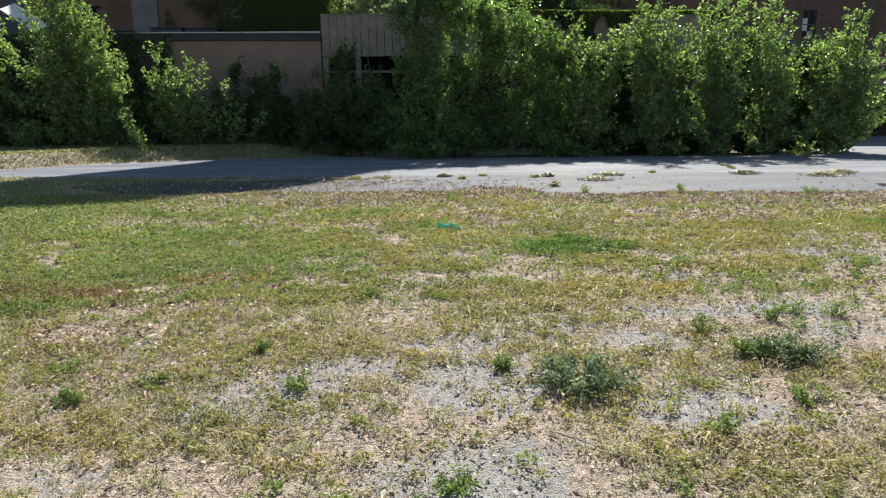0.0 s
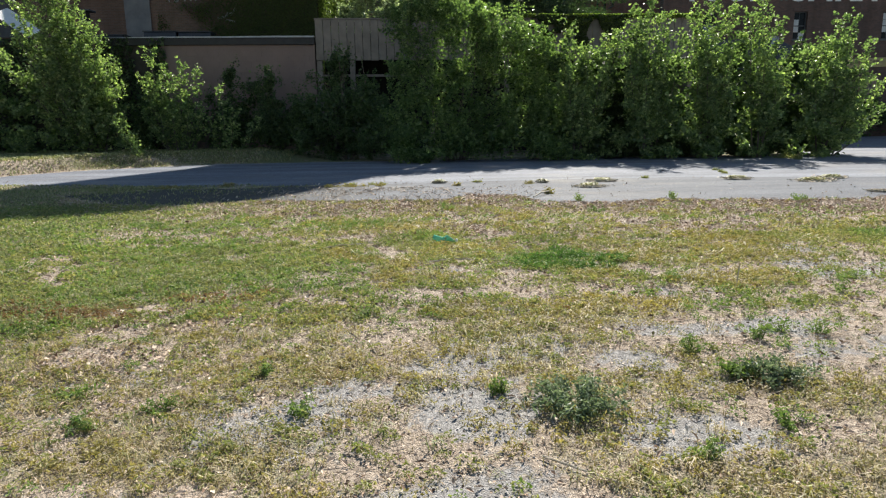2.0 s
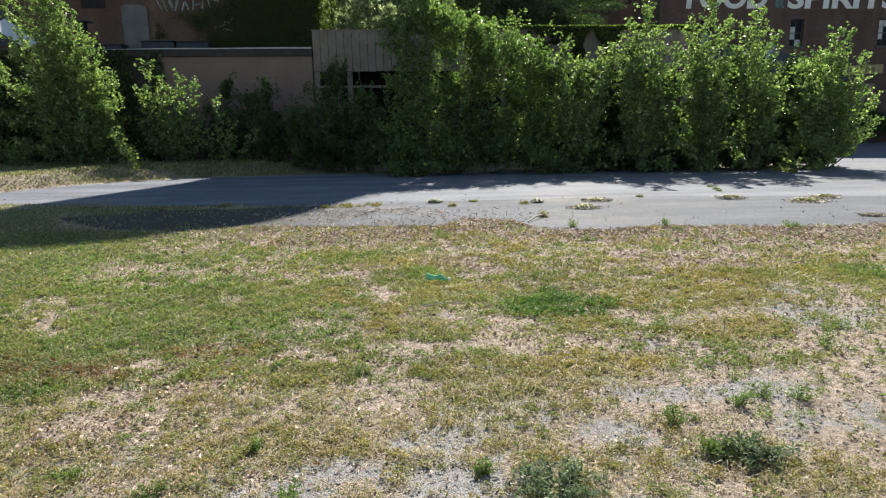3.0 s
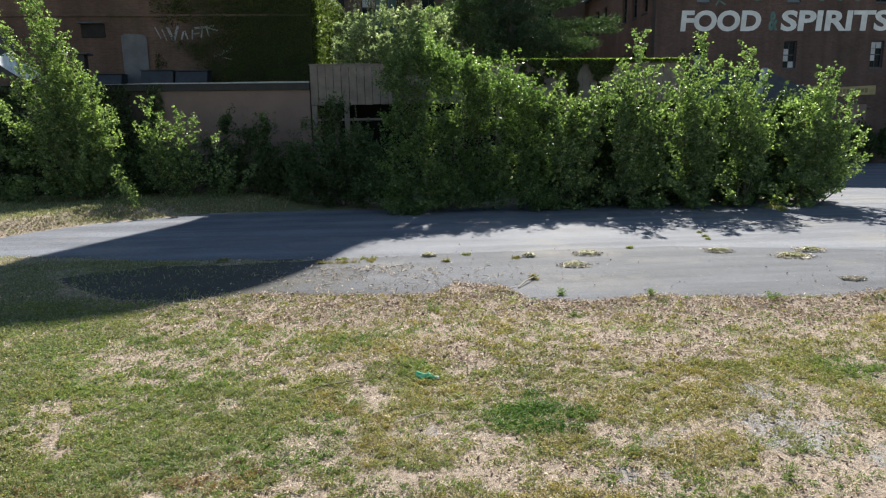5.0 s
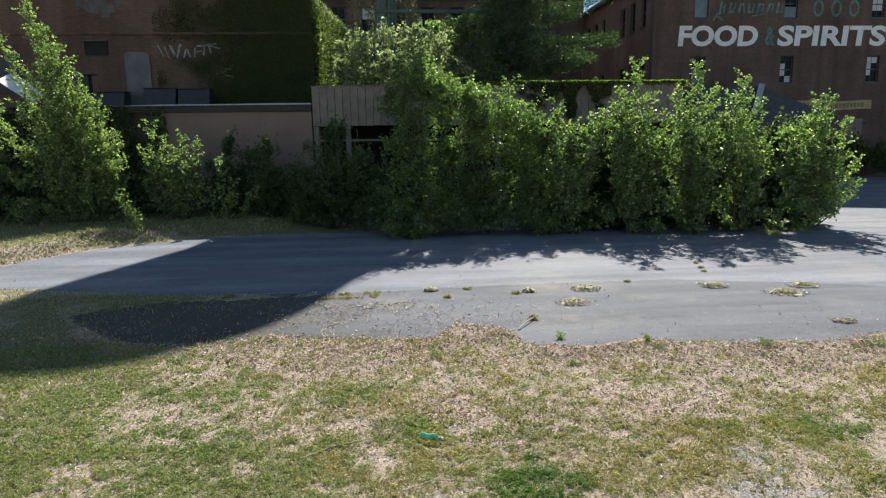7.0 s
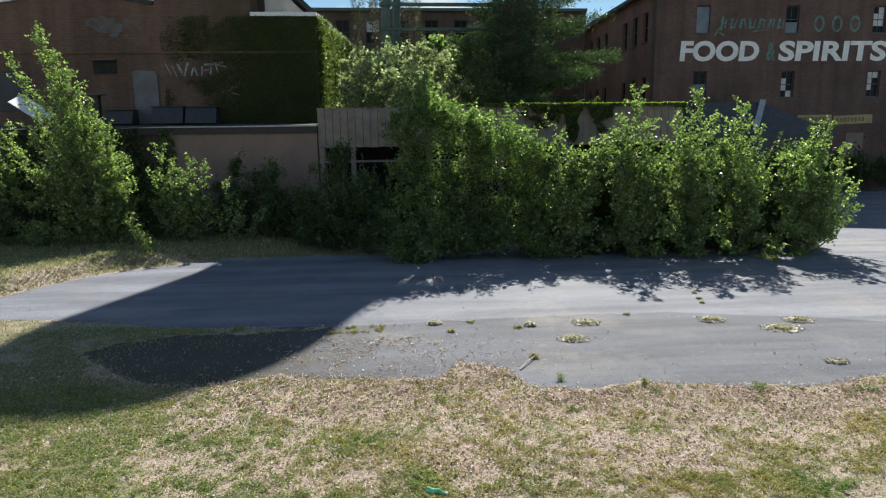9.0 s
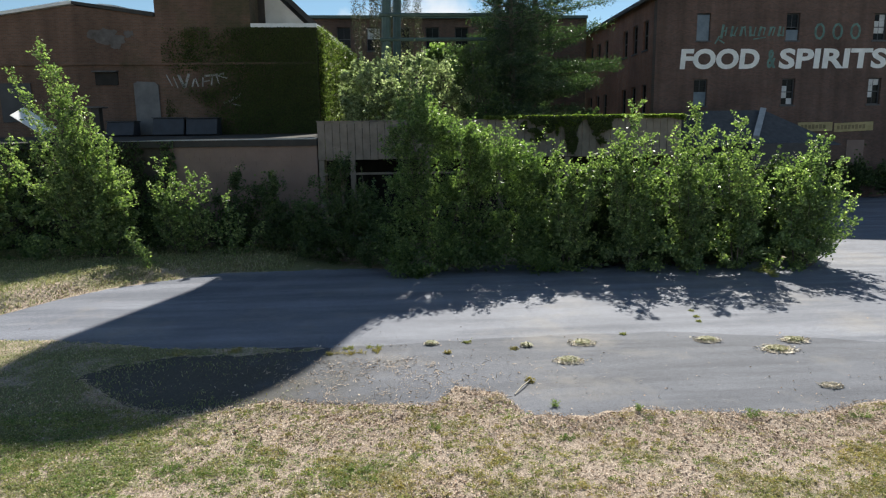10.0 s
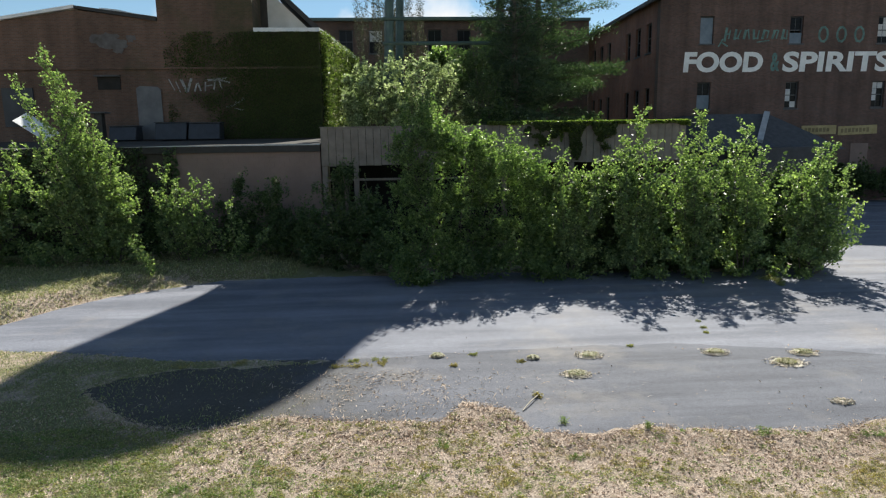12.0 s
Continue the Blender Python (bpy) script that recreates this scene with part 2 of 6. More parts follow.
def ground_material():
    """Tan thatch with grey gravel where it is worn bare and a green tint where turf grows."""
    m, nt, b = material("lawn_ground")
    p = position(nt)
    grab = lambda k: node(nt, "ShaderNodeAttribute", attribute_name=k).outputs["Fac"]
    pebble = node(nt, "ShaderNodeTexVoronoi", [("Vector", p), ("Scale", 130.0)])
    stone = node(nt, "ShaderNodeTexVoronoi", [("Vector", p), ("Scale", 55.0)])
    grit = noise_of(nt, p, 330, 2)
    big, mid = noise_of(nt, p, 2.5, 6), noise_of(nt, p, 22, 5, 0.7)
    soil = ramp(nt, pebble.outputs["Color"], [(0.1, (0.19, 0.185, 0.185)), (0.5, (0.315, 0.308, 0.312)), (0.95, (0.44, 0.432, 0.435))])
    soil = mixc(nt, 0.5, soil, ramp(nt, stone.outputs["Color"], [(0.2, (0.55, 0.54, 0.54)), (0.8, (1.25, 1.22, 1.2))]), "MULTIPLY")
    soil = mixc(nt, calc(nt, "MULTIPLY", big, 0.28), soil, (0.3, 0.26, 0.22))
    warp = node(nt, "ShaderNodeTexNoise", [("Vector", p), ("Scale", 18.0), ("Detail", 2.0)]).outputs["Color"]
    wp = mixc(nt, 0.06, p, warp)
    f1 = noise_of(nt, node(nt, "ShaderNodeMapping", [("Vector", wp), ("Scale", (70, 330, 70))]).outputs["Vector"], 1.0, 2)
    f2 = noise_of(nt, node(nt, "ShaderNodeMapping", [("Vector", wp), ("Rotation", (0, 0, 1.1)), ("Scale", (330, 70, 70))]).outputs["Vector"], 1.0, 2)
    fib = calc(nt, "MAXIMUM", f1, f2)
    # Dark stops put the small shadow gaps between straws into the colour
    thatch = ramp(nt, fib, [(0.36, (0.1, 0.078, 0.06)), (0.55, (0.4, 0.335, 0.28)), (0.72, (0.67, 0.575, 0.49))])
    thatch = mixc(nt, 0.6, thatch, ramp(nt, mid, [(0.34, (0.24, 0.2, 0.17)), (0.58, (1.2, 1.14, 1.08))]), "MULTIPLY")
    turf = ramp(nt, noise_of(nt, p, 120, 4), [(0.3, (0.05, 0.06, 0.016)), (0.5, (0.13, 0.145, 0.048)), (0.72, (0.29, 0.28, 0.125))])
    wob = calc(nt, "MULTIPLY", calc(nt, "SUBTRACT", noise_of(nt, p, 16, 6, 0.7), 0.5), 1.5)
    k1 = node(nt, "ShaderNodeMapRange", [("Value", calc(nt, "ADD", grab("turf"), wob)), ("From Min", 0.35), ("From Max", 0.85)]).outputs["Result"]
    k2 = node(nt, "ShaderNodeMapRange", [("Value", calc(nt, "ADD", grab("bare"), wob)), ("From Min", 0.32), ("From Max", 0.56)]).outputs["Result"]
    c = mixc(nt, k2, mixc(nt, calc(nt, "MULTIPLY", k1, 0.88), thatch, turf), soil)
    nt.links.new(c, b.inputs["Base Color"])
    b.inputs["Roughness"].default_value = 0.95
    h = calc(nt, "ADD", calc(nt, "MULTIPLY", pebble.outputs["Distance"], -1.0), calc(nt, "ADD", grit, calc(nt, "ADD", mid, calc(nt, "MULTIPLY", fib, calc(nt, "SUBTRACT", 1.0, k2)))))
    bump(nt, b, h, 0.7, 0.012)
    return m


def asphalt_material(name, dark, light, wear, earthy_shade=False):
    m, nt, b = material(name)
    p = position(nt)
    grit = node(nt, "ShaderNodeTexVoronoi", [("Vector", p), ("Scale", 120.0)])
    big = noise_of(nt, p, 0.5, 6)
    lane = noise_of(nt, node(nt, "ShaderNodeMapping", [("Vector", p), ("Scale", (0.12, 1.1, 1))]).outputs["Vector"], 1.0, 5)
    c = ramp(nt, grit.outputs["Color"], [(0.1, dark), (0.9, light)])
    c = mixc(nt, 0.6, c, ramp(nt, big, [(0.35, (0.72, 0.72, 0.74)), (0.65, (1.12, 1.1, 1.08))]), "MULTIPLY")
    c = mixc(nt, wear, c, ramp(nt, lane, [(0.36, (0.6, 0.61, 0.64)), (0.6, (1.2, 1.18, 1.15))]), "MULTIPLY")
    dust = node(nt, "ShaderNodeMapRange", [("Value", noise_of(nt, p, 0.3, 7, 0.65)), ("From Min", 0.52), ("From Max", 0.72)]).outputs["Result"]
    c = mixc(nt, calc(nt, "MULTIPLY", dust, 0.5), c, (0.27, 0.245, 0.215))
    spot = noise_of(nt, p, 7.0, 5, 0.7)
    c = mixc(nt, 0.5, c, ramp(nt, spot, [(0.3, (0.74, 0.74, 0.75)), (0.5, (1, 1, 1)), (0.75, (1.1, 1.09, 1.07))]), "MULTIPLY")
    if earthy_shade:
        # crumbled earth towards the disused end, with cast-shadow darkness put into its colour
        x = node(nt, "ShaderNodeSeparateXYZ", [("Vector", p)]).outputs["X"]
        k = calc(nt, "ADD", calc(nt, "MULTIPLY", x, -0.16), noise_of(nt, p, 1.1, 7, 0.7))
        k = node(nt, "ShaderNodeMapRange", [("Value", k), ("From Min", 0.3), ("From Max", 0.75)]).outputs["Result"]
        earth_shade = ramp(nt, noise_of(nt, p, 14, 6, 0.75), [(0.3, (0.024, 0.024, 0.02)), (0.55, (0.05, 0.046, 0.036)), (0.75, (0.13, 0.11, 0.08))])
        c = mixc(nt, calc(nt, "MULTIPLY", k, 0.9), c, earth_shade)
    nt.links.new(c, b.inputs["Base Color"])
    b.inputs["Roughness"].default_value = 0.85
    bump(nt, b, calc(nt, "ADD", grit.outputs["Distance"], noise_of(nt, p, 60, 3)), 0.45, 0.006)
    return m


def blade_material():
    """Grass blades: green to straw, by how dry each tuft is."""
    m, nt, b = material("grass_blades")
    g = nt.nodes.new("ShaderNodeNewGeometry")
    dry = node(nt, "ShaderNodeAttribute", attribute_name="dry").outputs["Fac"]
    green = ramp(nt, g.outputs["Random Per Island"], [(0, (0.115, 0.152, 0.055)), (0.6, (0.235, 0.28, 0.122)), (1, (0.39, 0.4, 0.22))])
    straw = ramp(nt, g.outputs["Random Per Island"], [(0, (0.26, 0.19, 0.1)), (0.5, (0.44, 0.35, 0.2)), (1, (0.63, 0.52, 0.38))])
    c = mixc(nt, dry, green, straw)
    nt.links.new(c, b.inputs["Base Color"])
    b.inputs["Roughness"].default_value = 0.55
    tr = nt.nodes.new("ShaderNodeBsdfTranslucent")
    nt.links.new(mixc(nt, 1.0, c, (1.12, 1.2, 0.75), "MULTIPLY"), tr.inputs["Color"])
    mx = node(nt, "ShaderNodeMixShader", [("Fac", 0.35)])
    nt.links.new(b.outputs["BSDF"], mx.inputs[1])
    nt.links.new(tr.outputs["BSDF"], mx.inputs[2])
    nt.links.new(mx.outputs["Shader"], nt.nodes["Material Output"].inputs["Surface"])
    return m


def island_material(name, stops, rough=0.8):
    m, nt, b = material(name)
    g = nt.nodes.new("ShaderNodeNewGeometry")
    nt.links.new(ramp(nt, g.outputs["Random Per Island"], stops), b.inputs["Base Color"])
    b.inputs["Roughness"].default_value = rough
    return m


def glass_material():
    m, nt, b = material("old_window_glass")
    b.inputs["Base Color"].default_value = (0.012, 0.013, 0.015, 1)
    b.inputs["Roughness"].default_value = 0.2
    b.inputs["Specular IOR Level"].default_value = 0.12
    return m


M_GROUND = ground_material()
M_ROAD = asphalt_material("worn_grey_asphalt", (0.082, 0.092, 0.118), (0.208, 0.228, 0.284), 0.8)
M_OLD = asphalt_material("old_dark_asphalt", (0.044, 0.05, 0.067), (0.12, 0.134, 0.172), 1.0, True)
M_BLADE = blade_material()
M_LITTER = island_material("dry_leaf_litter", [(0, (0.12, 0.07, 0.048)), (0.35, (0.4, 0.28, 0.2)), (0.75, (0.58, 0.45, 0.35)), (1, (0.7, 0.6, 0.5))])
# Front-wall brick is a darker, shaded copy of the side-wall brick
M_BRICK_X = brickwork("shaded_red_brick", "x", (0.11, 0.07, 0.06), (0.175, 0.102, 0.083), (0.145, 0.128, 0.12))
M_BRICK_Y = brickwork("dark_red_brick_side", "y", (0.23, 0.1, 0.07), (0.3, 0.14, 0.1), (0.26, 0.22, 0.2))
M_BRICK_L = brickwork("sooty_brown_brick", "x", (0.135, 0.08, 0.06), (0.19, 0.112, 0.08), (0.16, 0.135, 0.117), moss=True)
M_ROOF = plain("dark_roofing", (0.05, 0.05, 0.055), (0.11, 0.11, 0.115), 0.85, 1.5)
M_ROOF_PALE = plain("weathered_roofing_felt", (0.016, 0.015, 0.014), (0.055, 0.05, 0.046), 0.95, 0.4)
M_FASCIA = plain("black_fascia", (0.01, 0.01, 0.01), (0.03, 0.028, 0.027), 0.6, 3.0)
M_BLOCK = plain("pinkish_painted_block", (0.2, 0.145, 0.125), (0.25, 0.185, 0.16), 0.9, 1.2)
M_BOARD = plain("weathered_grey_boards", (0.16, 0.135, 0.115), (0.27, 0.235, 0.2), 0.85, 2.5)
M_DARKWOOD = plain("dark_timber", (0.03, 0.025, 0.02), (0.07, 0.06, 0.05), 0.8, 3.0)
M_TRIM = plain("white_metal_coping", (0.6, 0.62, 0.63), (0.8, 0.81, 0.82), 0.5, 3.0)
M_STUCCO = plain("cream_gable_boards", (0.55, 0.54, 0.5), (0.72, 0.71, 0.67), 0.8, 1.2)
M_PALE = plain("pale_boarding", (0.1, 0.103, 0.11), (0.19, 0.19, 0.195), 0.85, 1.5)
M_STEEL = plain("teal_painted_steel", (0.04, 0.075, 0.07), (0.08, 0.13, 0.12), 0.5, 2.0)
M_TANK = plain("tank_paint", (0.12, 0.25, 0.24), (0.2, 0.34, 0.32), 0.5, 1.0)
M_BOXES = plain("dark_blue_grey_metal", (0.018, 0.021, 0.028), (0.042, 0.047, 0.058), 0.5, 2.0)
M_LETTER = plain("white_sign_paint", (0.68, 0.69, 0.68), (0.88, 0.88, 0.87), 0.8, 1.6, fine=9.0)
M_TEAL = plain("faded_teal_paint", (0.06, 0.12, 0.11), (0.16, 0.28, 0.25), 0.8, 3.0, fine=11.0)
M_GRAFF = plain("faded_white_paint", (0.12, 0.125, 0.12), (0.42, 0.43, 0.43), 0.8, 3.0, fine=14.0)
M_YELLOW = plain("faded_yellow_board", (0.3, 0.25, 0.12), (0.44, 0.37, 0.19), 0.8, 3.0)
M_INK = plain("dark_sign_paint", (0.12, 0.1, 0.05), (0.28, 0.22, 0.12), 0.8, 3.0)
M_SCAR = plain("grey_plaster", (0.07, 0.062, 0.058), (0.15, 0.145, 0.147), 0.9, 2.5, fine=12.0)
M_GLASS = glass_material()
M_LIT = plain("whitened_pane", (0.45, 0.46, 0.47), (0.68, 0.69, 0.7), 0.5, 3.0)
M_FRAME = plain("old_window_paint", (0.05, 0.055, 0.062), (0.11, 0.115, 0.125), 0.7, 4.0)
M_BLUEBOARD = plain("blue_grey_window_board", (0.12, 0.16, 0.2), (0.22, 0.27, 0.32), 0.8, 2.0)
M_BARK = plain("grey_brown_bark", (0.09, 0.075, 0.06), (0.2, 0.17, 0.14), 0.9, 8.0)
M_SHINGLE = plain("grey_shingles", (0.042, 0.045, 0.052), (0.085, 0.09, 0.1), 0.85, 4.0)
M_FLASH = plain("pale_flashing", (0.3, 0.31, 0.32), (0.48, 0.49, 0.5), 0.55, 4.0)
# Shade of rooms, dock and vent, put into a near-black colour
M_DARK = plain("unlit_interior", (0.012, 0.012, 0.012), (0.03, 0.028, 0.026), 0.9, 2.0)
M_LEAF_POPLAR = leafy("poplar_leaves", (0.09, 0.128, 0.063), (0.185, 0.238, 0.115), 0.42, 0.4, (0.38, 0.42, 0.22))
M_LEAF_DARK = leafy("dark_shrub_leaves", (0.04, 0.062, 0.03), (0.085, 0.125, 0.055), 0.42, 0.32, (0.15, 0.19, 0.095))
M_LEAF_LOCUST = leafy("locust_leaves", (0.065, 0.1, 0.046), (0.145, 0.2, 0.085), 0.4, 0.42, (0.25, 0.3, 0.15))
M_LEAF_BIRCH = leafy("birch_leaves", (0.03, 0.034, 0.026), (0.075, 0.08, 0.055), 0.5, 0.3, (0.13, 0.13, 0.09), (1.4, 1.5, 1.1))
# Darker ivy copy for walls in shade: the shade sits in the leaf colour
M_LEAF_IVY_SHADED = leafy("shaded_ivy_leaves", (0.028, 0.04, 0.011), (0.06, 0.08, 0.022), 0.8, 0.15)
M_LEAF_GREY = leafy("silvery_shrub_leaves", (0.12, 0.16, 0.085), (0.36, 0.42, 0.26), 0.3, 0.42, (0.6, 0.64, 0.48), (1.6, 1.75, 1.2))
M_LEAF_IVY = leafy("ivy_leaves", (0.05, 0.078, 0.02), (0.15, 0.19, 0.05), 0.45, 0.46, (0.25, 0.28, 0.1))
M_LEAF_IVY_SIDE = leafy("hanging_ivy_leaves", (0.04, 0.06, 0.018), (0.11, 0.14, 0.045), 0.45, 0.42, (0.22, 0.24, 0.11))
M_NEEDLE = leafy("pine_needles", (0.022, 0.042, 0.026), (0.06, 0.095, 0.055), 0.45, 0.25, (0.13, 0.17, 0.1))
M_WEED_BLUE = leafy("grey_green_weed", (0.085, 0.12, 0.08), (0.2, 0.25, 0.17), 0.45, 0.3, (0.34, 0.38, 0.28), (1.4, 1.6, 1.0))
M_WEED_LOW = leafy("low_olive_weed", (0.125, 0.148, 0.055), (0.31, 0.325, 0.14), 0.55, 0.34, (0.47, 0.41, 0.22), (1.6, 1.7, 0.95))
M_WEED_RUST = leafy("rusty_weed", (0.17, 0.1, 0.055), (0.33, 0.21, 0.12), 0.6, 0.3, (0.3, 0.3, 0.13), (1.5, 1.4, 0.9))
M_WEED_DRY = leafy("dry_yellow_weed", (0.19, 0.165, 0.07), (0.43, 0.38, 0.17), 0.6, 0.3, (0.55, 0.48, 0.27), (1.5, 1.5, 0.8))
M_WEED_DARK = leafy("deep_green_clover", (0.06, 0.125, 0.032), (0.125, 0.23, 0.06), 0.5, 0.3, (0.2, 0.32, 0.1), (1.4, 1.6, 0.9))
M_WEED = leafy("green_weed", (0.095, 0.15, 0.046), (0.23, 0.315, 0.11), 0.55, 0.33, (0.37, 0.38, 0.17), (1.5, 1.7, 0.9))

# ---- ground and road ----
LANE_NEAR = [(-60, 13.0), (-9.1, 12.0), (-6.5, 11.57), (-3.8, 10.72), (-0.2, 10.34), (2.2, 10.6), (4.8, 10.7), (7.3, 10.7), (9.6, 10.1), (11.3, 9.5), (16, 8.7), (60, 7)]
LANE_FAR = [(-60, 14.2), (-9.3, 13.7), (-8.6, 15.4), (-7.7, 16.9), (-6, 18), (-4.8, 18.8), (-1.7, 18.9), (5, 18.8), (12, 18.0), (15.5, 18.6), (17, 24), (18, 40.4), (60, 40.4)]
APRON_NEAR = [(-4.8, 9.2), (-4.3, 8.6), (-3.73, 7.9), (-2.93, 7.35), (-2.04, 7.25), (-1.43, 7.4), (-0.85, 7.6), (0.57, 7.34), (1.76, 7.18), (2.2, 7.95), (2.96, 7.55), (3.25, 6.74), (4.07, 6.46), (5.06, 6.7), (6.3, 6.44), (7.6, 6.3), (8.9, 6.58), (14, 6.4), (60, 6.0)]
APRON_FAR = [(-4.8, 9.25), (-4.36, 9.8), (-3.6, 10.15), (-2.46, 10.2), (-0.65, 10.25), (0.5, 10.9), (2.2, 11.3), (7.3, 11.4), (9.6, 10.9), (11.3, 10.3), (16, 9.5), (60, 7.8)]


def along(points, x):
    return np.interp(x, [p[0] for p in points], [p[1] for p in points])


def paved(x, y):
    """How far inside the paving a place lies, in metres; negative outside."""
    d1 = np.minimum(y - along(LANE_NEAR, x), along(LANE_FAR, x) - y)
    d2 = np.where(x > -4.8, np.minimum(y - along(APRON_NEAR, x), along(APRON_FAR, x) - y), -9.0)
    return np.maximum(d1, d2)


GRAVEL = [(1.33, 0.76, 0.24, 0.16, 1), (1.38, 0.3, 0.3, 0.3, 1), (1.3, -0.35, 0.28, 0.35, 1), (0.59, 0.33, 0.26, 0.14, 0.9), (0.9, 0.53, 0.25, 0.1, 0.8), (2.15, 0.76, 0.2, 0.14, 0.9),
          (2.2, -0.02, 0.3, 0.18, 0.9), (3.2, 1.15, 0.45, 0.2, 1), (3.5, 0.8, 0.6, 0.22, 1), (4.4, 2.5, 0.45, 0.5, 1), (5.0, 2.0, 0.7, 0.3, 0.7), (0.05, -0.25, 0.25, 0.12, 0.6), (1.7, 1.0, 0.4, 0.16, 1), (2.5, 1.15, 0.35, 0.12, 0.8), (3.7, 2.45, 0.6, 0.2, 0.5), (4.7, 3.3, 0.3, 0.35, 0.6), (1.5, 2.75, 0.3, 0.15, 0.7), (1.7, 1.6, 0.2, 0.12, 0.7), (2.9, 1.9, 0.3, 0.12, 0.6)]
STRAW = [(2.5, 7.2, 1.3, 0.6, 1), (4.2, 6.1, 2.4, 0.65, 0.95), (7.2, 5.8, 2.8, 0.75, 0.95), (0.3, 6.5, 1.8, 0.75, 0.95), (3.9, 4.5, 1.4, 0.6, 0.75), (0.2, 4.4, 1.2, 0.4, 0.7), (-0.16, 1.56, 0.45, 0.13, 0.9), (-0.35, 1.1, 0.4, 0.12, 0.8), (1.8, 4.6, 0.6, 0.5, 0.7), (2.9, 3.4, 0.5, 0.3, 0.6), (11, 5.6, 3, 0.8, 0.9), (-6.3, 19.0, 1.6, 0.7, 0.9)]
# Last two spots: real grass, given more turf to carry its shade's darkness
LUSH_OR_SHADED = [(-3.2, 4.2, 2.6, 2.2, 1), (-0.8, 3.2, 1.3, 1.2, 1), (-1.6, 2.2, 1.2, 0.7, 0.9), (2.28, 2.95, 0.42, 0.3, 1), (-6, 7, 3.5, 2.2, 1), (1.3, 4.1, 0.4, 0.4, 0.7), (5.9, 3.6, 0.5, 0.3, 0.8), (-9, 19.6, 9, 2.6, 1), (-3.5, 9.8, 4.0, 1.6, 1)]
DRYGRASS = [(4.7, 3.8, 1.1, 0.7, 1), (6.2, 4.4, 1.2, 0.6, 1), (2.4, -0.35, 0.5, 0.3, 1), (2.4, 1.5, 0.7, 0.35, 0.9), (0.83, 0.8, 0.5, 0.25, 0.8), (8.0, 4.8, 1.3, 0.7, 1), (1.8, 1.1, 0.5, 0.3, 0.8), (0.3, 0.1, 0.4, 0.3, 0.6), (3.0, 0.2, 0.6, 0.3, 0.8), (3.9, 3.1, 0.8, 0.4, 0.9), (3.6, 2.2, 0.6, 0.25, 0.8), (2.9, -0.3, 0.5, 0.3, 1)]


def cover(x, y):
    """Turf, bareness, straw and dryness of the lawn at places x, y."""
    n1, n2, n3 = fbm(x, y, 1.6, 3), fbm(x, y, 0.5, 11), fbm(x, y, 0.16, 23)
    lush_or_shaded, dryg, straw = blobs(x, y, LUSH_OR_SHADED) * np.clip(0.2 + 1.5 * n2, 0, 1.1), blobs(x, y, DRYGRASS), blobs(x, y, STRAW)
    bare = blobs(x, y, GRAVEL) * (0.42 + 0.8 * n2) + 1.5 * (n3 - 0.52) + 0.7 * (n2 - 0.5) - 0.5 * lush_or_shaded - 0.35 * straw + 0.1 * (y < 1.6)
    # The y > 18.6 term darkens ground under the trees, shade put into colour
    turf = 0.4 + 1.35 * (n2 - 0.5) + 0.6 * (n1 - 0.5) + 0.5 * lush_or_shaded + 0.45 * dryg - 0.5 * np.clip(bare, 0, 1) - 0.4 * straw + 1.3 * (n3 - 0.5) - 0.08 * (y < 1.5) + 0.5 * (y > 18.6)
    dry = np.clip(0.48 + 0.8 * (n1 - 0.5) + 0.65 * dryg - 0.7 * lush_or_shaded + 1.5 * (n2 - 0.5) + 0.5 * (n3 - 0.5), 0, 1)
    inside = paved(x, y)
    edge = np.clip(1 + inside * 3.5, 0, 1) * (inside < 0.3)
    turf = np.where(inside > 0.02, 0, turf)
    straw = np.maximum(straw, edge * 0.6 * (y < 12))
    return np.clip(turf, 0, 1), np.clip(bare, 0, 1), np.clip(straw, 0, 1), dry


def lift(x, y):
    """Height of the ground."""
    p = paved(x, y)
    z = 0.05 * (fbm(x, y, 1.4, 41) - 0.5) + 0.02 * (fbm(x, y, 0.25, 57) - 0.5)
    z = z * np.clip(1.2 - np.abs(y - 3) / 30, 0, 1)
    edge = 0.01 + 0.05 * (fbm(x, y, 0.5, 43) - 0.5) + 0.03 * (fbm(x, y, 0.12, 47, 2) - 0.5) - 0.14 * p
    k = np.clip((p + 0.5) / 0.4, 0, 1)
    bank = np.clip((y - along(LANE_FAR, x) - 0.1) / 1.3, 0, 1)
    z = z + 0.36 * bank * bank * (3 - 2 * bank) * np.clip((-1.0 - x) / 2.5, 0, 1) * (y < 30)
    return np.where(p > 0.45, -0.07, z * (1 - k) + np.maximum(edge, -0.07) * k)


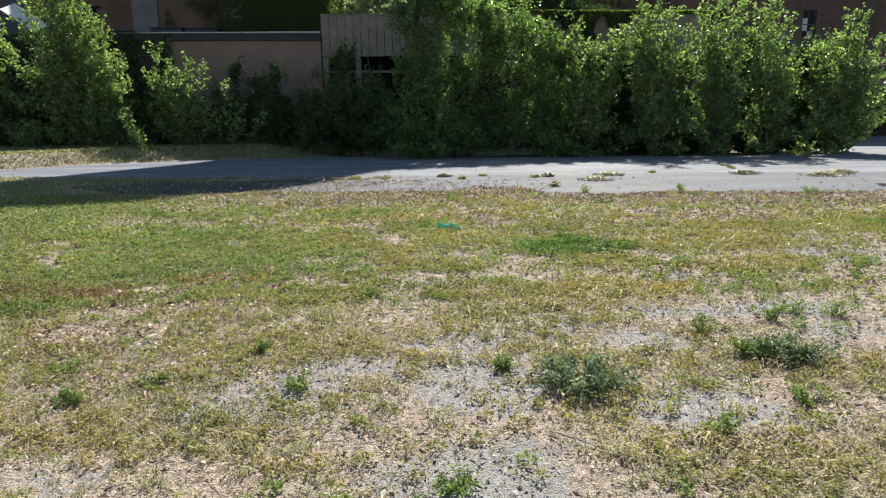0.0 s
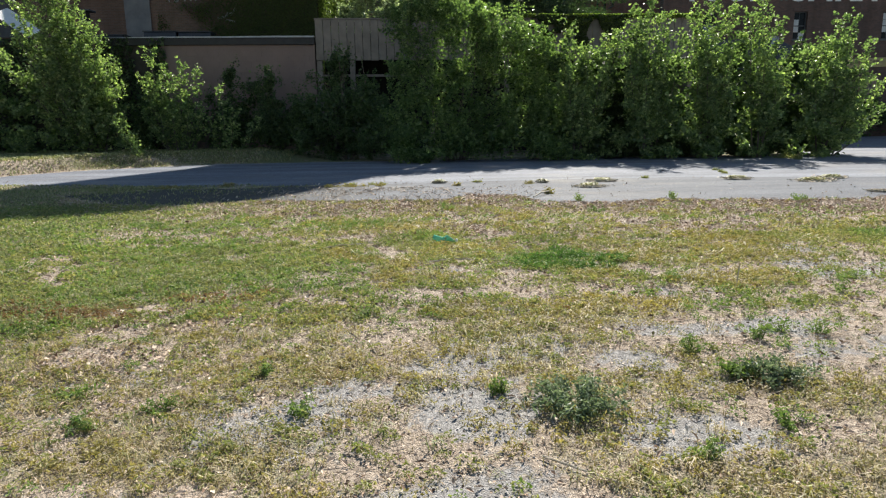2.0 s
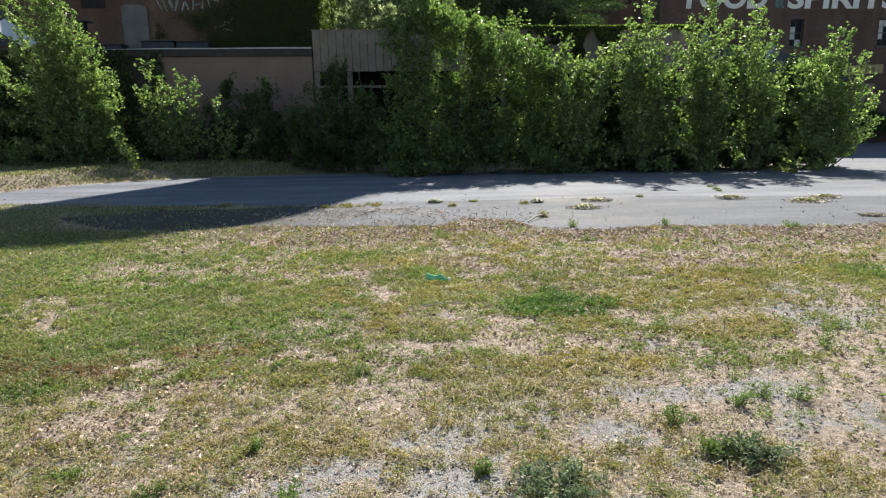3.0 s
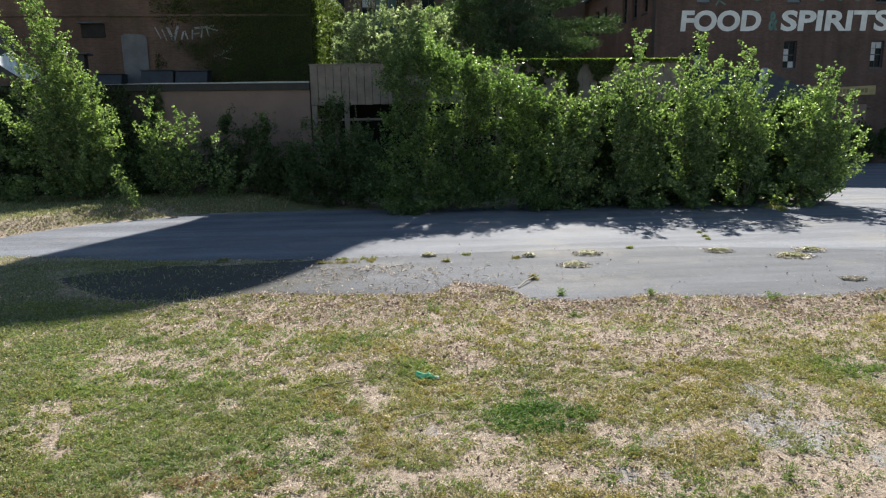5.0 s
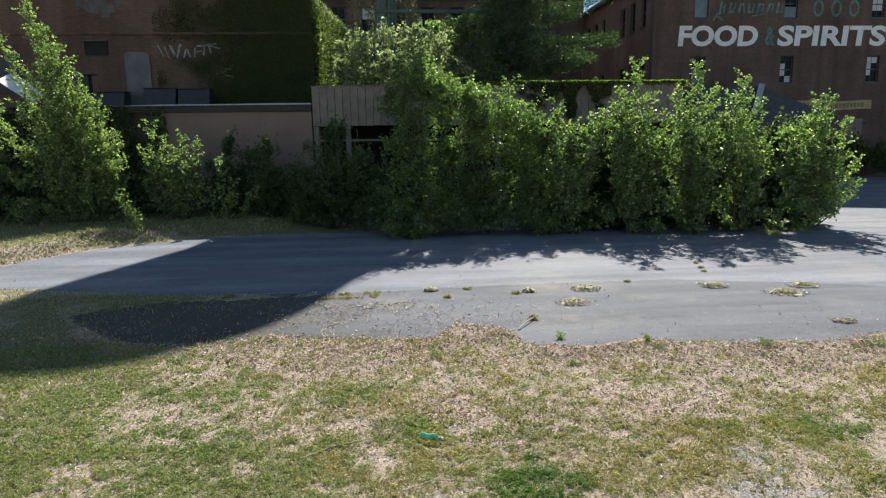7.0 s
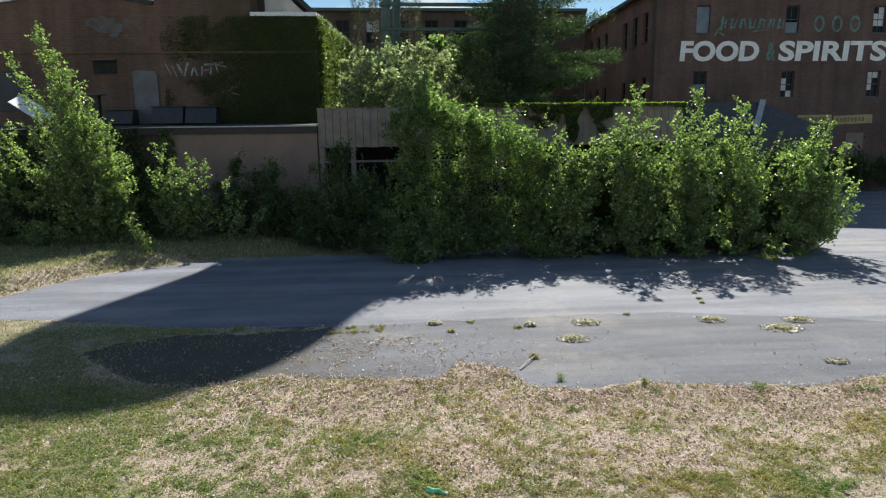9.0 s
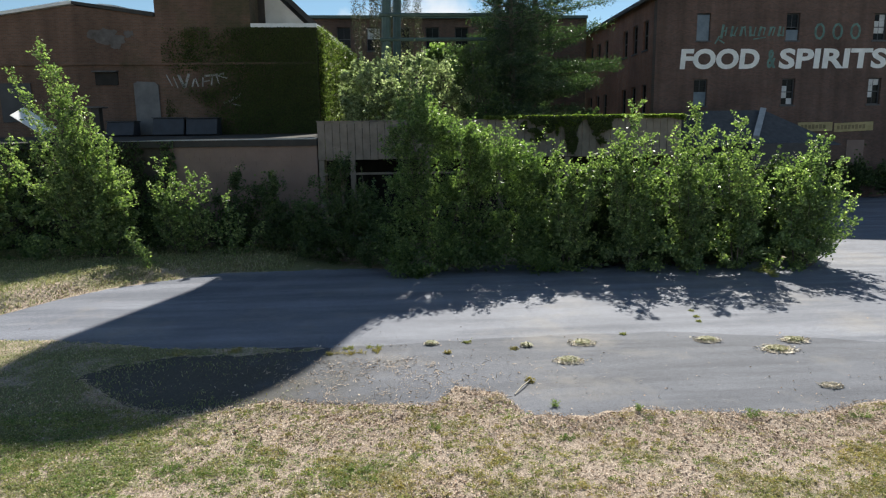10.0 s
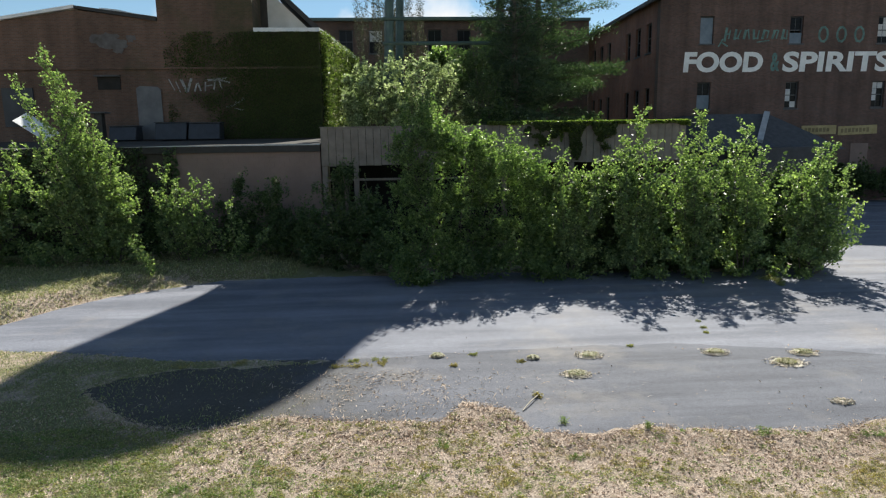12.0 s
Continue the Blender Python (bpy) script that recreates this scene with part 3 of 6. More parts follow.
def build_ground():
    far = [1600, 800, 400, 200, 120, 80, 60, 45]
    xs = np.r_[[-v for v in far], np.arange(-36, -10, 1.0), np.arange(-10, 14, 0.1), np.arange(14, 44, 1.0), far[::-1]]
    ys = np.r_[[-v for v in far], np.arange(-30, -7, 1.0), np.arange(-7, -1.2, 0.2), np.arange(-1.2, 8.2, 0.085), np.arange(8.2, 20, 0.12), np.arange(20, 22, 0.5), np.arange(22, 44, 1.0), far[::-1]]
    gx, gy = np.meshgrid(xs, ys)
    turf, bare, _, _ = cover(gx, gy)
    away = np.clip((np.hypot(gx, gy) - 40) / 30, 0, 1)
    turf = turf * (1 - away) + 0.8 * away
    z = lift(gx, gy) * (1 - away)
    v = np.stack([gx, gy, z], -1).reshape(-1, 3)
    n, mrow = len(xs), len(ys)
    i = (np.arange(mrow - 1)[:, None] * n + np.arange(n - 1)[None]).ravel()
    me = mesh_np("ground", v, np.stack([i, i + 1, i + 1 + n, i + n], -1), {"turf": turf.ravel(), "bare": (bare * (1 - away)).ravel()}, smooth=True)
    tagged(part("ground", me, M_GROUND), "patchy dry lawn of weeds, straw litter and bare gravelly soil", "ground", kind="structure")


def strip(name, near, far, mat, z, label, wob, dip=0.0):
    xs = np.r_[np.arange(max(near[0][0], -60), -12, 2.0), np.arange(max(near[0][0], -12), 16, 0.1), np.arange(16, 60.1, 2.0)]
    a = along(near, xs) + wob * (fbm(xs, xs * 0, 0.9, 5) - 0.5) + wob * 0.5 * (fbm(xs, xs * 0, 0.2, 9) - 0.5)
    b = along(far, xs) + wob * (fbm(xs, xs * 0 + 9, 1.1, 6) - 0.5)
    a, b = a - 0.3, np.maximum(a + 0.02, b + 0.3)
    k = 18
    f = np.linspace(0, 1, k)
    gx = np.repeat(xs[:, None], k, 1)
    gy = a[:, None] * (1 - f) + b[:, None] * f
    gz = z + 0.01 * (fbm(gx, gy, 2.5, 71) - 0.5)
    gz[:, 0] -= dip
    top = np.stack([gx, gy, gz], -1)
    skirt0, skirt1 = top[:, :1] - (0, 0, 0.1), top[:, -1:] - (0, 0, 0.1)
    g = np.concatenate([skirt0, top, skirt1], 1)
    k += 2
    i = (np.arange(len(xs) - 1)[:, None] * k + np.arange(k - 1)[None]).ravel()
    me = mesh_np(name, g.reshape(-1, 3), np.stack([i, i + k, i + k + 1, i + 1], -1))
    tagged(part(name, me, mat), label, "road", kind="structure")


build_ground()
strip("road", LANE_NEAR, LANE_FAR, M_ROAD, 0.009, "worn grey asphalt lane along the bushes", 0.22, 0.012)
strip("road_apron", APRON_NEAR, APRON_FAR, M_OLD, 0.004, "older dark asphalt apron with crumbled edge", 0.0)


# ---- buildings ----
def window_unit(parent, cx, y, z0, z1, w, panes=(2, 4), board=None, boarded=0.0, lit=()):
    """A sash window set back in its opening: frame, bars and panes, part of it boarded up."""
    win = new("window")
    win.parent = parent
    win.location = (cx, y, z0)
    h, fr = z1 - z0, 0.06
    bm = bmesh.new()
    box(bm, -w / 2, -w / 2 + fr, 0, 0.1, 0, h), box(bm, w / 2 - fr, w / 2, 0, 0.1, 0, h)
    box(bm, -w / 2 + fr, w / 2 - fr, 0, 0.1, 0, fr), box(bm, -w / 2 + fr, w / 2 - fr, 0, 0.1, h - fr, h)
    box(bm, -w / 2 + fr, w / 2 - fr, 0.01, 0.09, h / 2 - 0.03, h / 2 + 0.03)
    for i in range(1, panes[0]):
        x = -w / 2 + fr + (w - 2 * fr) * i / panes[0]
        box(bm, x - 0.015, x + 0.015, 0.03, 0.07, fr + 0.001, h / 2 - 0.031), box(bm, x - 0.015, x + 0.015, 0.03, 0.07, h / 2 + 0.031, h - fr - 0.001)
    part("window_frame", bm, M_FRAME, win)
    part("window_sill", boxed(-w / 2 - 0.08, w / 2 + 0.08, -0.22, -0.01, -0.1, -0.005), M_FRAME, win, "pale stone sill")
    pw, ph = (w - 2 * fr) / panes[0], (h - 2 * fr) / panes[1]
    for i in range(panes[0]):
        for j in range(panes[1]):
            zc = fr + ph * (j + 0.5)
            if zc < boarded * h:
                continue
            x0, zz = -w / 2 + fr + pw * i, fr + ph * j
            part("pane", boxed(x0 + 0.01, x0 + pw - 0.01, 0.045, 0.052, zz + 0.01, zz + ph - 0.01), M_LIT if (i, j) in lit else M_GLASS, win)
    if boarded:
        part("window_board", boxed(-w / 2 + 0.02, w / 2 - 0.02, -0.03, -0.004, 0.02, boarded * h), board or M_BLUEBOARD, win, "blue-grey board over the lower sash")
    return win


def word(parent, body, x0, x1, z0, z1, y, mat, slant=0.0, bold=0.03, label=""):
    """Painted lettering on a wall, stretched to a given width and height."""
    cu = bpy.data.curves.new("lettering", "FONT")
    cu.body, cu.size, cu.offset, cu.extrude = body, 1.0, bold, 0.004
    cu.resolution_u = 4
    tmp = bpy.data.objects.new("lettering", cu)
    scene.collection.objects.link(tmp)
    me = bpy.data.meshes.new_from_object(tmp.evaluated_get(bpy.context.evaluated_depsgraph_get()))
    bpy.data.objects.remove(tmp), bpy.data.curves.remove(cu)
    co = np.empty(len(me.vertices) * 3, np.float32)
    me.vertices.foreach_get("co", co)
    co = co.reshape(-1, 3)
    lo, hi = co.min(0), co.max(0)
    u, v = (co[:, 0] - lo[0]) / (hi[0] - lo[0]), (co[:, 1] - lo[1]) / (hi[1] - lo[1])
    out = np.stack([x0 + u * (x1 - x0 - slant) + v * slant, y + co[:, 2], z0 + v * (z1 - z0)], -1).astype(np.float32)
    me.vertices.foreach_set("co", out.ravel())
    me.materials.clear()
    me.update()
    return part("lettering", me, mat, parent, label)


def brush_bars(parent, name, strokes, y, mat, label):
    """Painted marks as plain bars: centre x, centre z, length, thickness, slope in degrees."""
    bm = bmesh.new()
    for k, (cx, cz, ln, th, deg) in enumerate(strokes):
        c, s = math.cos(radians(deg)), math.sin(radians(deg))
        vs = [bm.verts.new((cx + a * c - b * s, y - 0.0012 * k, cz + a * s + b * c)) for a, b in ((-ln / 2, -th / 2), (ln / 2, -th / 2), (ln / 2, th / 2), (-ln / 2, th / 2))]
        fc = bm.faces.new(vs)
        ex = bmesh.ops.extrude_face_region(bm, geom=[fc])["geom"]
        for v in ex:
            if isinstance(v, bmesh.types.BMVert):
                v.co.y += 0.006
    return part(name, bm, mat, parent, label)


def blotch(parent, name, cx, cz, rx, rz, y, mat, label):
    """A thin patch with a ragged outline on a wall that faces -y."""
    n = 34
    out = []
    for i in range(n):
        a = 6.2832 * i / n
        k = 0.88 + 0.14 * math.sin(3 * a + cx) + 0.09 * math.sin(7 * a + cz) + random.uniform(-0.1, 0.1)
        out.append((cx + math.cos(a) * rx * k, cz + math.sin(a) * rz * k))
    return part(name, prism(bmesh.new(), out, y, y + 0.006), mat, parent, label)


def right_mill():
    Y, X0, X1, EAVE = 40.53, 19.0, 48.0, 13.9
    b = thing("brick_mill_building", "tall old dark red brick mill with painted sign lettering", "building", (0, 0, 0))
    cols, w = [22.3, 28.65, 35.0, 41.3], 0.95
    rows = [(6.6, 8.4), (10.95, 12.75), (2.2, 4.0)]
    holes = [(c - w / 2, c + w / 2, z0, z1) for c in cols for z0, z1 in rows[:2]]
    bm = wall_bm([X0, X1], [0, EAVE], holes, 0.5)
    for v in bm.verts:
        v.co.y += Y
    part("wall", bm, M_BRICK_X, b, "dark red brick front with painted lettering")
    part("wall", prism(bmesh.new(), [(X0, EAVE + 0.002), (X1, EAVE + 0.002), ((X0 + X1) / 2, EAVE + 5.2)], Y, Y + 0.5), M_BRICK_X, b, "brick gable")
    side_holes = [(y, y + 0.95, z, z + 2.0) for y in (41.9, 43.9, 45.9, 50.4, 52.4, 54.4) for z in (6.2, 10.6)]
    bm = wall_bm([Y + 0.502, 62], [0, EAVE], side_holes, 0.45)
    for v in bm.verts:
        v.co = Vector((X0 + 0.45 - v.co.y, v.co.x, v.co.z))
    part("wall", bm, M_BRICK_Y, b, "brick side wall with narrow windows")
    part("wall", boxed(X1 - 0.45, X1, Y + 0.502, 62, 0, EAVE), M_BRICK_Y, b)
    part("wall", boxed(X0 + 0.452, X1 - 0.452, 61.5, 62, 0, EAVE), M_BRICK_X, b)
    part("wall", boxed(X0 + 0.452, X1 - 0.452, Y + 6, Y + 6.1, 0, EAVE), M_DARK, b, "near-black sheet standing in for the unlit rooms")
    xm = (X0 + X1) / 2
    for s in (-1, 1):
        e = X0 - 0.5 if s < 0 else X1 + 0.5
        out = [(e, EAVE - 0.16), (xm, EAVE + 5.3), (xm, EAVE + 5.55), (e, EAVE + 0.09)]
        part("roof", prism(bmesh.new(), out, Y - 0.45, 62.4), M_ROOF, b, "dark roof slope with deep eaves")
    for c in cols:
        for k, (z0, z1) in enumerate(rows[:2]):
            boarded = {22.3: 0.52, 28.65: 0.0, 35.0: 0.0}.get(c, 0.0)
            lit = {(28.65, 0): ((0, 1), (0, 2), (1, 0)), (35.0, 0): ((0, 1), (0, 2), (1, 3), (0, 3)), (35.0, 1): ((0, 1), (1, 1), (0, 2), (1, 2), (1, 3))}.get((c, k), ())
            window_unit(b, c, Y + 0.16, z0, z1, w, boarded=boarded if k == 0 else (0.95 if c == 22.3 else 0.4 * (c < 30)), lit=lit)
            part("lintel", prism(bmesh.new(), [(c - w / 2 - 0.15, z1 + 0.002), (c + w / 2 + 0.15, z1 + 0.002), (c + w / 2 + 0.1, z1 + 0.22), (c, z1 + 0.32), (c - w / 2 - 0.1, z1 + 0.22)], Y - 0.02, Y - 0.002), M_BRICK_X, b)
    for y0, y1, z0, z1 in side_holes:
        wn = window_unit(b, 0, 0, 0, z1 - z0, y1 - y0)
        wn.location, wn.rotation_euler = (X0 + 0.14, (y0 + y1) / 2, z0), (0, 0, -math.pi / 2)
    word(b, "FOOD", 20.75, 26.45, 9.05, 10.42, Y - 0.006, M_LETTER, 0.08, 0.04, "white painted word FOOD")
    word(b, "&", 26.95, 27.6, 9.1, 10.35, Y - 0.006, M_TEAL, 0.0, 0.03, "faded teal ampersand")
    word(b, "SPIRITS", 27.8, 35.75, 9.05, 10.42, Y - 0.006, M_LETTER, 0.08, 0.034, "white painted word SPIRITS")
    for i in range(7):
        # faded, unreadable painted marks as plain bars
        x, h = 23.6 + i * 0.68, 0.95 if i == 0 else 0.68
        bars = [(x + random.uniform(-0.05, 0.05), 11.55, h * random.uniform(0.75, 1.05), 0.17, random.uniform(72, 96)), (x + 0.3, 11.55, h * random.uniform(0.5, 1.0), 0.09, random.uniform(60, 100)), (x + 0.15, 11.55 + random.choice((-0.25, 0.02, 0.26)), 0.34, 0.09, random.uniform(-25, 25))]
        brush_bars(b, "faded_mark", bars, Y - 0.008, M_TEAL, "faded teal painted mark")
    for st in ((23.3, 11.0, 0.6, 0.1, 60), (23.6, 10.9, 0.5, 0.1, -30), (26.3, 11.1, 0.9, 0.08, 8)):
        brush_bars(b, "faded_mark", [st], Y - 0.008, M_TEAL, "faded teal painted mark")
    for x in (30.6, 31.9, 33.2):
        ring = [(x + 0.3 * math.cos(a), 11.55 + 0.46 * math.sin(a), 0.32, 0.15, math.degrees(math.atan2(0.46 * math.cos(a), -0.3 * math.sin(a)))) for a in np.linspace(0.3, 6.0, 9)]
        brush_bars(b, "faded_mark", ring, Y - 0.008, M_TEAL, "faded teal painted ring")
    # two painted boards on the wall
    for x0, x1, z0, tilt in ((29.55, 32.1, 4.76, 0.5), (32.25, 35.15, 4.72, 2.0)):
        s = thing("sign_board", "faded yellow board with dark lettering bars on brick wall", "sign", ((x0 + x1) / 2, Y - 0.05, z0), "yellow wall boards")
        s.rotation_euler = (0, -radians(tilt), 0)
        L = x1 - x0
        part("board", boxed(-L / 2, L / 2, -0.02, 0.03, 0, 0.62, 0.008), M_YELLOW, s)
        bars = [(-L / 2 + 0.3 + k * 0.27, 0.31, 0.2, 0.26 + 0.05 * (k % 2), 0) for k in range(int((L - 0.5) / 0.27))]
        brush_bars(s, "lettering_bars", bars, -0.029, M_INK, "dark unreadable lettering bars")
    part("door", boxed(33.3, 34.6, Y - 0.05, Y - 0.002, 1.6, 4.1), M_BLOCK, b, "bricked-up doorway")


def hip_porch():
    b = thing("porch_roof_shed", "low shed with grey shingled hip roof and pale flashing", "shed")
    x0, x1, y0, y1, ze, zr = 18.6, 27.6, 33.2, 40.4, 3.85, 6.05
    bm = bmesh.new()
    c = [bm.verts.new(p) for p in ((x0, y0, ze), (x1, y0, ze), (x1, y1, ze), (x0, y1, ze), (x0 + 1.6, 36.2, zr), (24.4, 36.2, zr), (24.4, y1, zr), (x0 + 1.6, y1, zr))]
    for f in ((0, 1, 5, 4), (1, 2, 6, 5), (4, 5, 6, 7), (3, 0, 4, 7), (3, 2, 1, 0), (2, 3, 7, 6)):
        bm.faces.new([c[i] for i in f])
    part("roof", bm, M_SHINGLE, b, "dark grey shingled hip roof")
    bm = bmesh.new()
    tube(bm, [(24.25, 36.05, zr + 0.0), (22.55, 33.75, 4.32)], [0.24, 0.24], 4)
    part("flashing", bm, M_FLASH, b, "pale metal strip down the hip")
    part("wall", boxed(x0 + 0.5, x1 - 0.5, y0 + 0.6, y1, 0, ze - 0.002), M_BOXES, b, "dark boarded shed wall")
    part("canopy", boxed(20.6, 24.2, 30.6, 33.7, 2.7, 4.05, 0.03), M_BOXES, b, "dark flat-topped canopy box")
    part("post", boxed(20.8, 20.95, 30.8, 30.95, 0, 2.7), M_DARKWOOD, b)
    part("post", boxed(23.85, 24.0, 30.8, 30.95, 0, 2.7), M_DARKWOOD, b)


def left_mill():
    Y = 30.9
    b = thing("old_factory_building", "sooty brick factory with ivy, tall block and low gable", "building")
    # low wing with shallow gable
    part("wall", boxed(-30, -10.6, Y, Y + 0.5, 0, 10.6), M_BRICK_L, b, "brick wing wall")
    part("wall", prism(bmesh.new(), [(-24, 10.602), (-10.6, 10.602), (-10.6, 10.7), (-14.5, 11.2), (-18.5, 10.62), (-24, 10.61)], Y, Y + 0.5), M_BRICK_L, b)
    part("roof", prism(bmesh.new(), [(-30, 9.85), (-18.05, 10.7), (-14.5, 11.26), (-14.5, 11.42), (-18.05, 10.86), (-30, 10.01)], Y - 0.15, 44), M_TRIM, b, "pale metal roof edge")
    part("roof", prism(bmesh.new(), [(-14.498, 11.26), (-10.62, 10.66), (-10.62, 10.86), (-14.498, 11.4)], Y - 0.1, 44), M_FASCIA, b, "torn dark roof edge")
    part("roof_membrane", prism(bmesh.new(), [(-13.6, 11.29), (-10.62, 10.87), (-10.62, 10.93), (-11.9, 11.12), (-12.6, 11.28), (-13.4, 11.36)], Y + 0.3, 43.5), M_TRIM, b, "lifted pale roofing membrane")
    # tall block
    part("wall", boxed(-10.598, -5.95, Y - 0.02, 38, 0, 12.25), M_BRICK_L, b, "tall brick block")
    part("parapet", boxed(-10.7, -5.85, Y - 0.1, 38.1, 12.25, 12.4), M_FASCIA, b)
    # ivy block with slightly turned side wall
    bm = bmesh.new()
    f = [(-5.948, Y), (-2.75, Y), (-1.65, 41.7), (-5.948, 41.7)]
    lo, hi = [bm.verts.new((x, y, 0)) for x, y in f], [bm.verts.new((x, y, 10.15)) for x, y in f]
    bm.faces.new(lo[::-1]), bm.faces.new(hi)
    for i in range(4):
        bm.faces.new((lo[i], lo[(i + 1) % 4], hi[(i + 1) % 4], hi[i]))
    part("wall", bm, M_BRICK_L, b, "brick block under ivy")
    part("coping", boxed(-5.94, -2.65, Y - 0.08, Y + 0.4, 10.152, 10.34), M_TRIM, b, "white metal coping")
    bm = bmesh.new()
    tube(bm, [(-2.72, Y + 0.4, 10.24), (-1.62, 41.7, 10.24)], [0.16, 0.16], 4)
    part("coping", bm, M_TRIM, b, "white metal coping")
    # cream gable behind the coping
    part("gable", prism(bmesh.new(), [(-5.6, 10.2), (-3.0, 10.2), (-5.6, 12.7)], 33.0, 33.3), M_STUCCO, b, "cream boarded gable end")
    part("gable_post", boxed(-5.95, -5.6, 32.9, 33.3, 10.2, 13), M_DARKWOOD, b)
    part("roof", prism(bmesh.new(), [(-2.7, 10.15), (-5.7, 13.05), (-5.7, 13.35), (-2.3, 10.15)], 32.6, 40), M_FASCIA, b, "dark roof verge")
    part("brace", boxed(-5.6, -4.8, 32.7, 32.8, 10.45, 10.55), M_TRIM, b)
    # ledge course, vent, boarded doorway, plaster scar
    part("ledge", boxed(-24, -2.8, Y - 0.1, Y - 0.022, 8.35, 8.45), M_BRICK_L, b, "projecting brick course")
    part("vent", boxed(-13.75, -12.65, Y - 0.05, Y - 0.002, 7.38, 8.0), M_DARK, b, "near-black panel for the shade in the vent opening")
    part("vent_hood", boxed(-13.8, -12.6, Y - 0.3, Y - 0.002, 8.0, 8.06), M_FRAME, b)
    part("door", prism(bmesh.new(), [(-11.9, 4.9), (-10.7, 4.9), (-10.7, 7.35), (-10.85, 7.5), (-11.7, 7.55), (-11.9, 7.45)], Y - 0.08, Y - 0.022), M_PALE, b, "pale boarded-up doorway")
    for cx, cz, rx, rz in ((-13.2, 9.75, 0.75, 0.42), (-12.6, 9.5, 0.5, 0.38), (-11.95, 9.85, 0.26, 0.2)):
        blotch(b, "plaster_patch", cx, cz, rx, rz, Y - 0.012 - 0.002 * cz, M_SCAR, "grey plaster scar")
    g = [(-10.15, 7.6, 0.6, 0.05, -65), (-9.85, 7.5, 0.6, 0.05, -70), (-9.55, 7.55, 0.72, 0.13, -68), (-9.28, 7.58, 0.7, 0.12, 70), (-8.98, 7.45, 0.4, 0.08, 72), (-8.8, 7.48, 0.42, 0.08, -72), (-8.5, 7.5, 0.45, 0.07, 85), (-8.3, 7.55, 0.3, 0.06, 10),
         (-8.05, 7.55, 0.45, 0.07, 80), (-7.75, 7.6, 0.4, 0.07, -75), (-7.9, 7.85, 1.0, 0.1, 6), (-7.5, 7.75, 0.5, 0.08, -15), (-7.2, 6.55, 0.7, 0.09, 15), (-6.8, 6.75, 0.45, 0.14, 40), (-6.9, 6.35, 0.5, 0.07, -10), (-7.05, 6.7, 0.4, 0.06, 70)]
    for st in g:
        brush_bars(b, "graffiti_mark", [st], Y - 0.032, M_GRAFF, "faded white painted graffiti mark")
    part("panel", boxed(-18.4, -16.9, Y - 0.06, Y - 0.002, 5.6, 7.5), M_BOXES, b, "blue-grey panel on the wall")


def low_shed():
    Y = 23.15
    b = thing("low_block_shed", "low flat-roofed block shed with black fascia", "shed")
    part("wall", boxed(-32, -7.8, Y + 0.05, Y + 0.3, 0, 4.24), M_DARKWOOD, b, "dark overgrown wall")
    wall = part("wall", boxed(-7.798, -1.96, Y + 0.02, Y + 0.3, 0, 4.245), M_BLOCK, b, "pinkish painted block wall")
    part("fascia", boxed(-32, -1.95, Y - 0.1, Y + 0.3, 4.25, 4.49), M_FASCIA, b, "black roof fascia")
    bm = bmesh.new()
    q = [bm.verts.new(p) for p in ((-32, Y - 0.12, 4.5), (-1.95, Y - 0.12, 4.5), (-1.95, 30.88, 4.86), (-32, 30.88, 4.86))]
    r = [bm.verts.new(v.co - Vector((0, 0, 0.003 if i < 2 else 0.2))) for i, v in enumerate(q)]
    bm.faces.new(q), bm.faces.new(r[::-1])
    for i in range(4):
        bm.faces.new((q[i], r[i], r[(i + 1) % 4], q[(i + 1) % 4]))
    part("roof", bm, M_ROOF_PALE, b, "weathered felt flat roof")
    # Added strip: sunlight along the roof edge, put into a pale shape
    part("sunlit_streak", prism(bmesh.new(), [(-9.6, 4.502), (-1.95, 4.502), (-1.95, 4.56), (-3.2, 4.565), (-5.5, 4.545), (-7.6, 4.55), (-9.6, 4.508)], Y - 0.13, Y + 0.12), M_FLASH, b, "pale strip standing in for sunlight along the roof edge")
    # courses of the block wall
    block = boxed(-0.1988, 0.1988, -0.007, 0.007, -0.0983, 0.0983, 0.0015)
    me = bpy.data.meshes.new("block")
    block.to_mesh(me), block.free()
    me.materials.append(M_BLOCK)
    for j in range(8):
        for i in range(15):
            o = new("block", me)
            o.parent = wall
            o.location = (-7.58 + 0.4 * i + (0.2 if j % 2 else 0), Y + 0.014, 4.14 - 0.2 * j)
            if o.location.x > -2.16:
                scene.collection.objects.unlink(o)
                bpy.data.objects.remove(o)


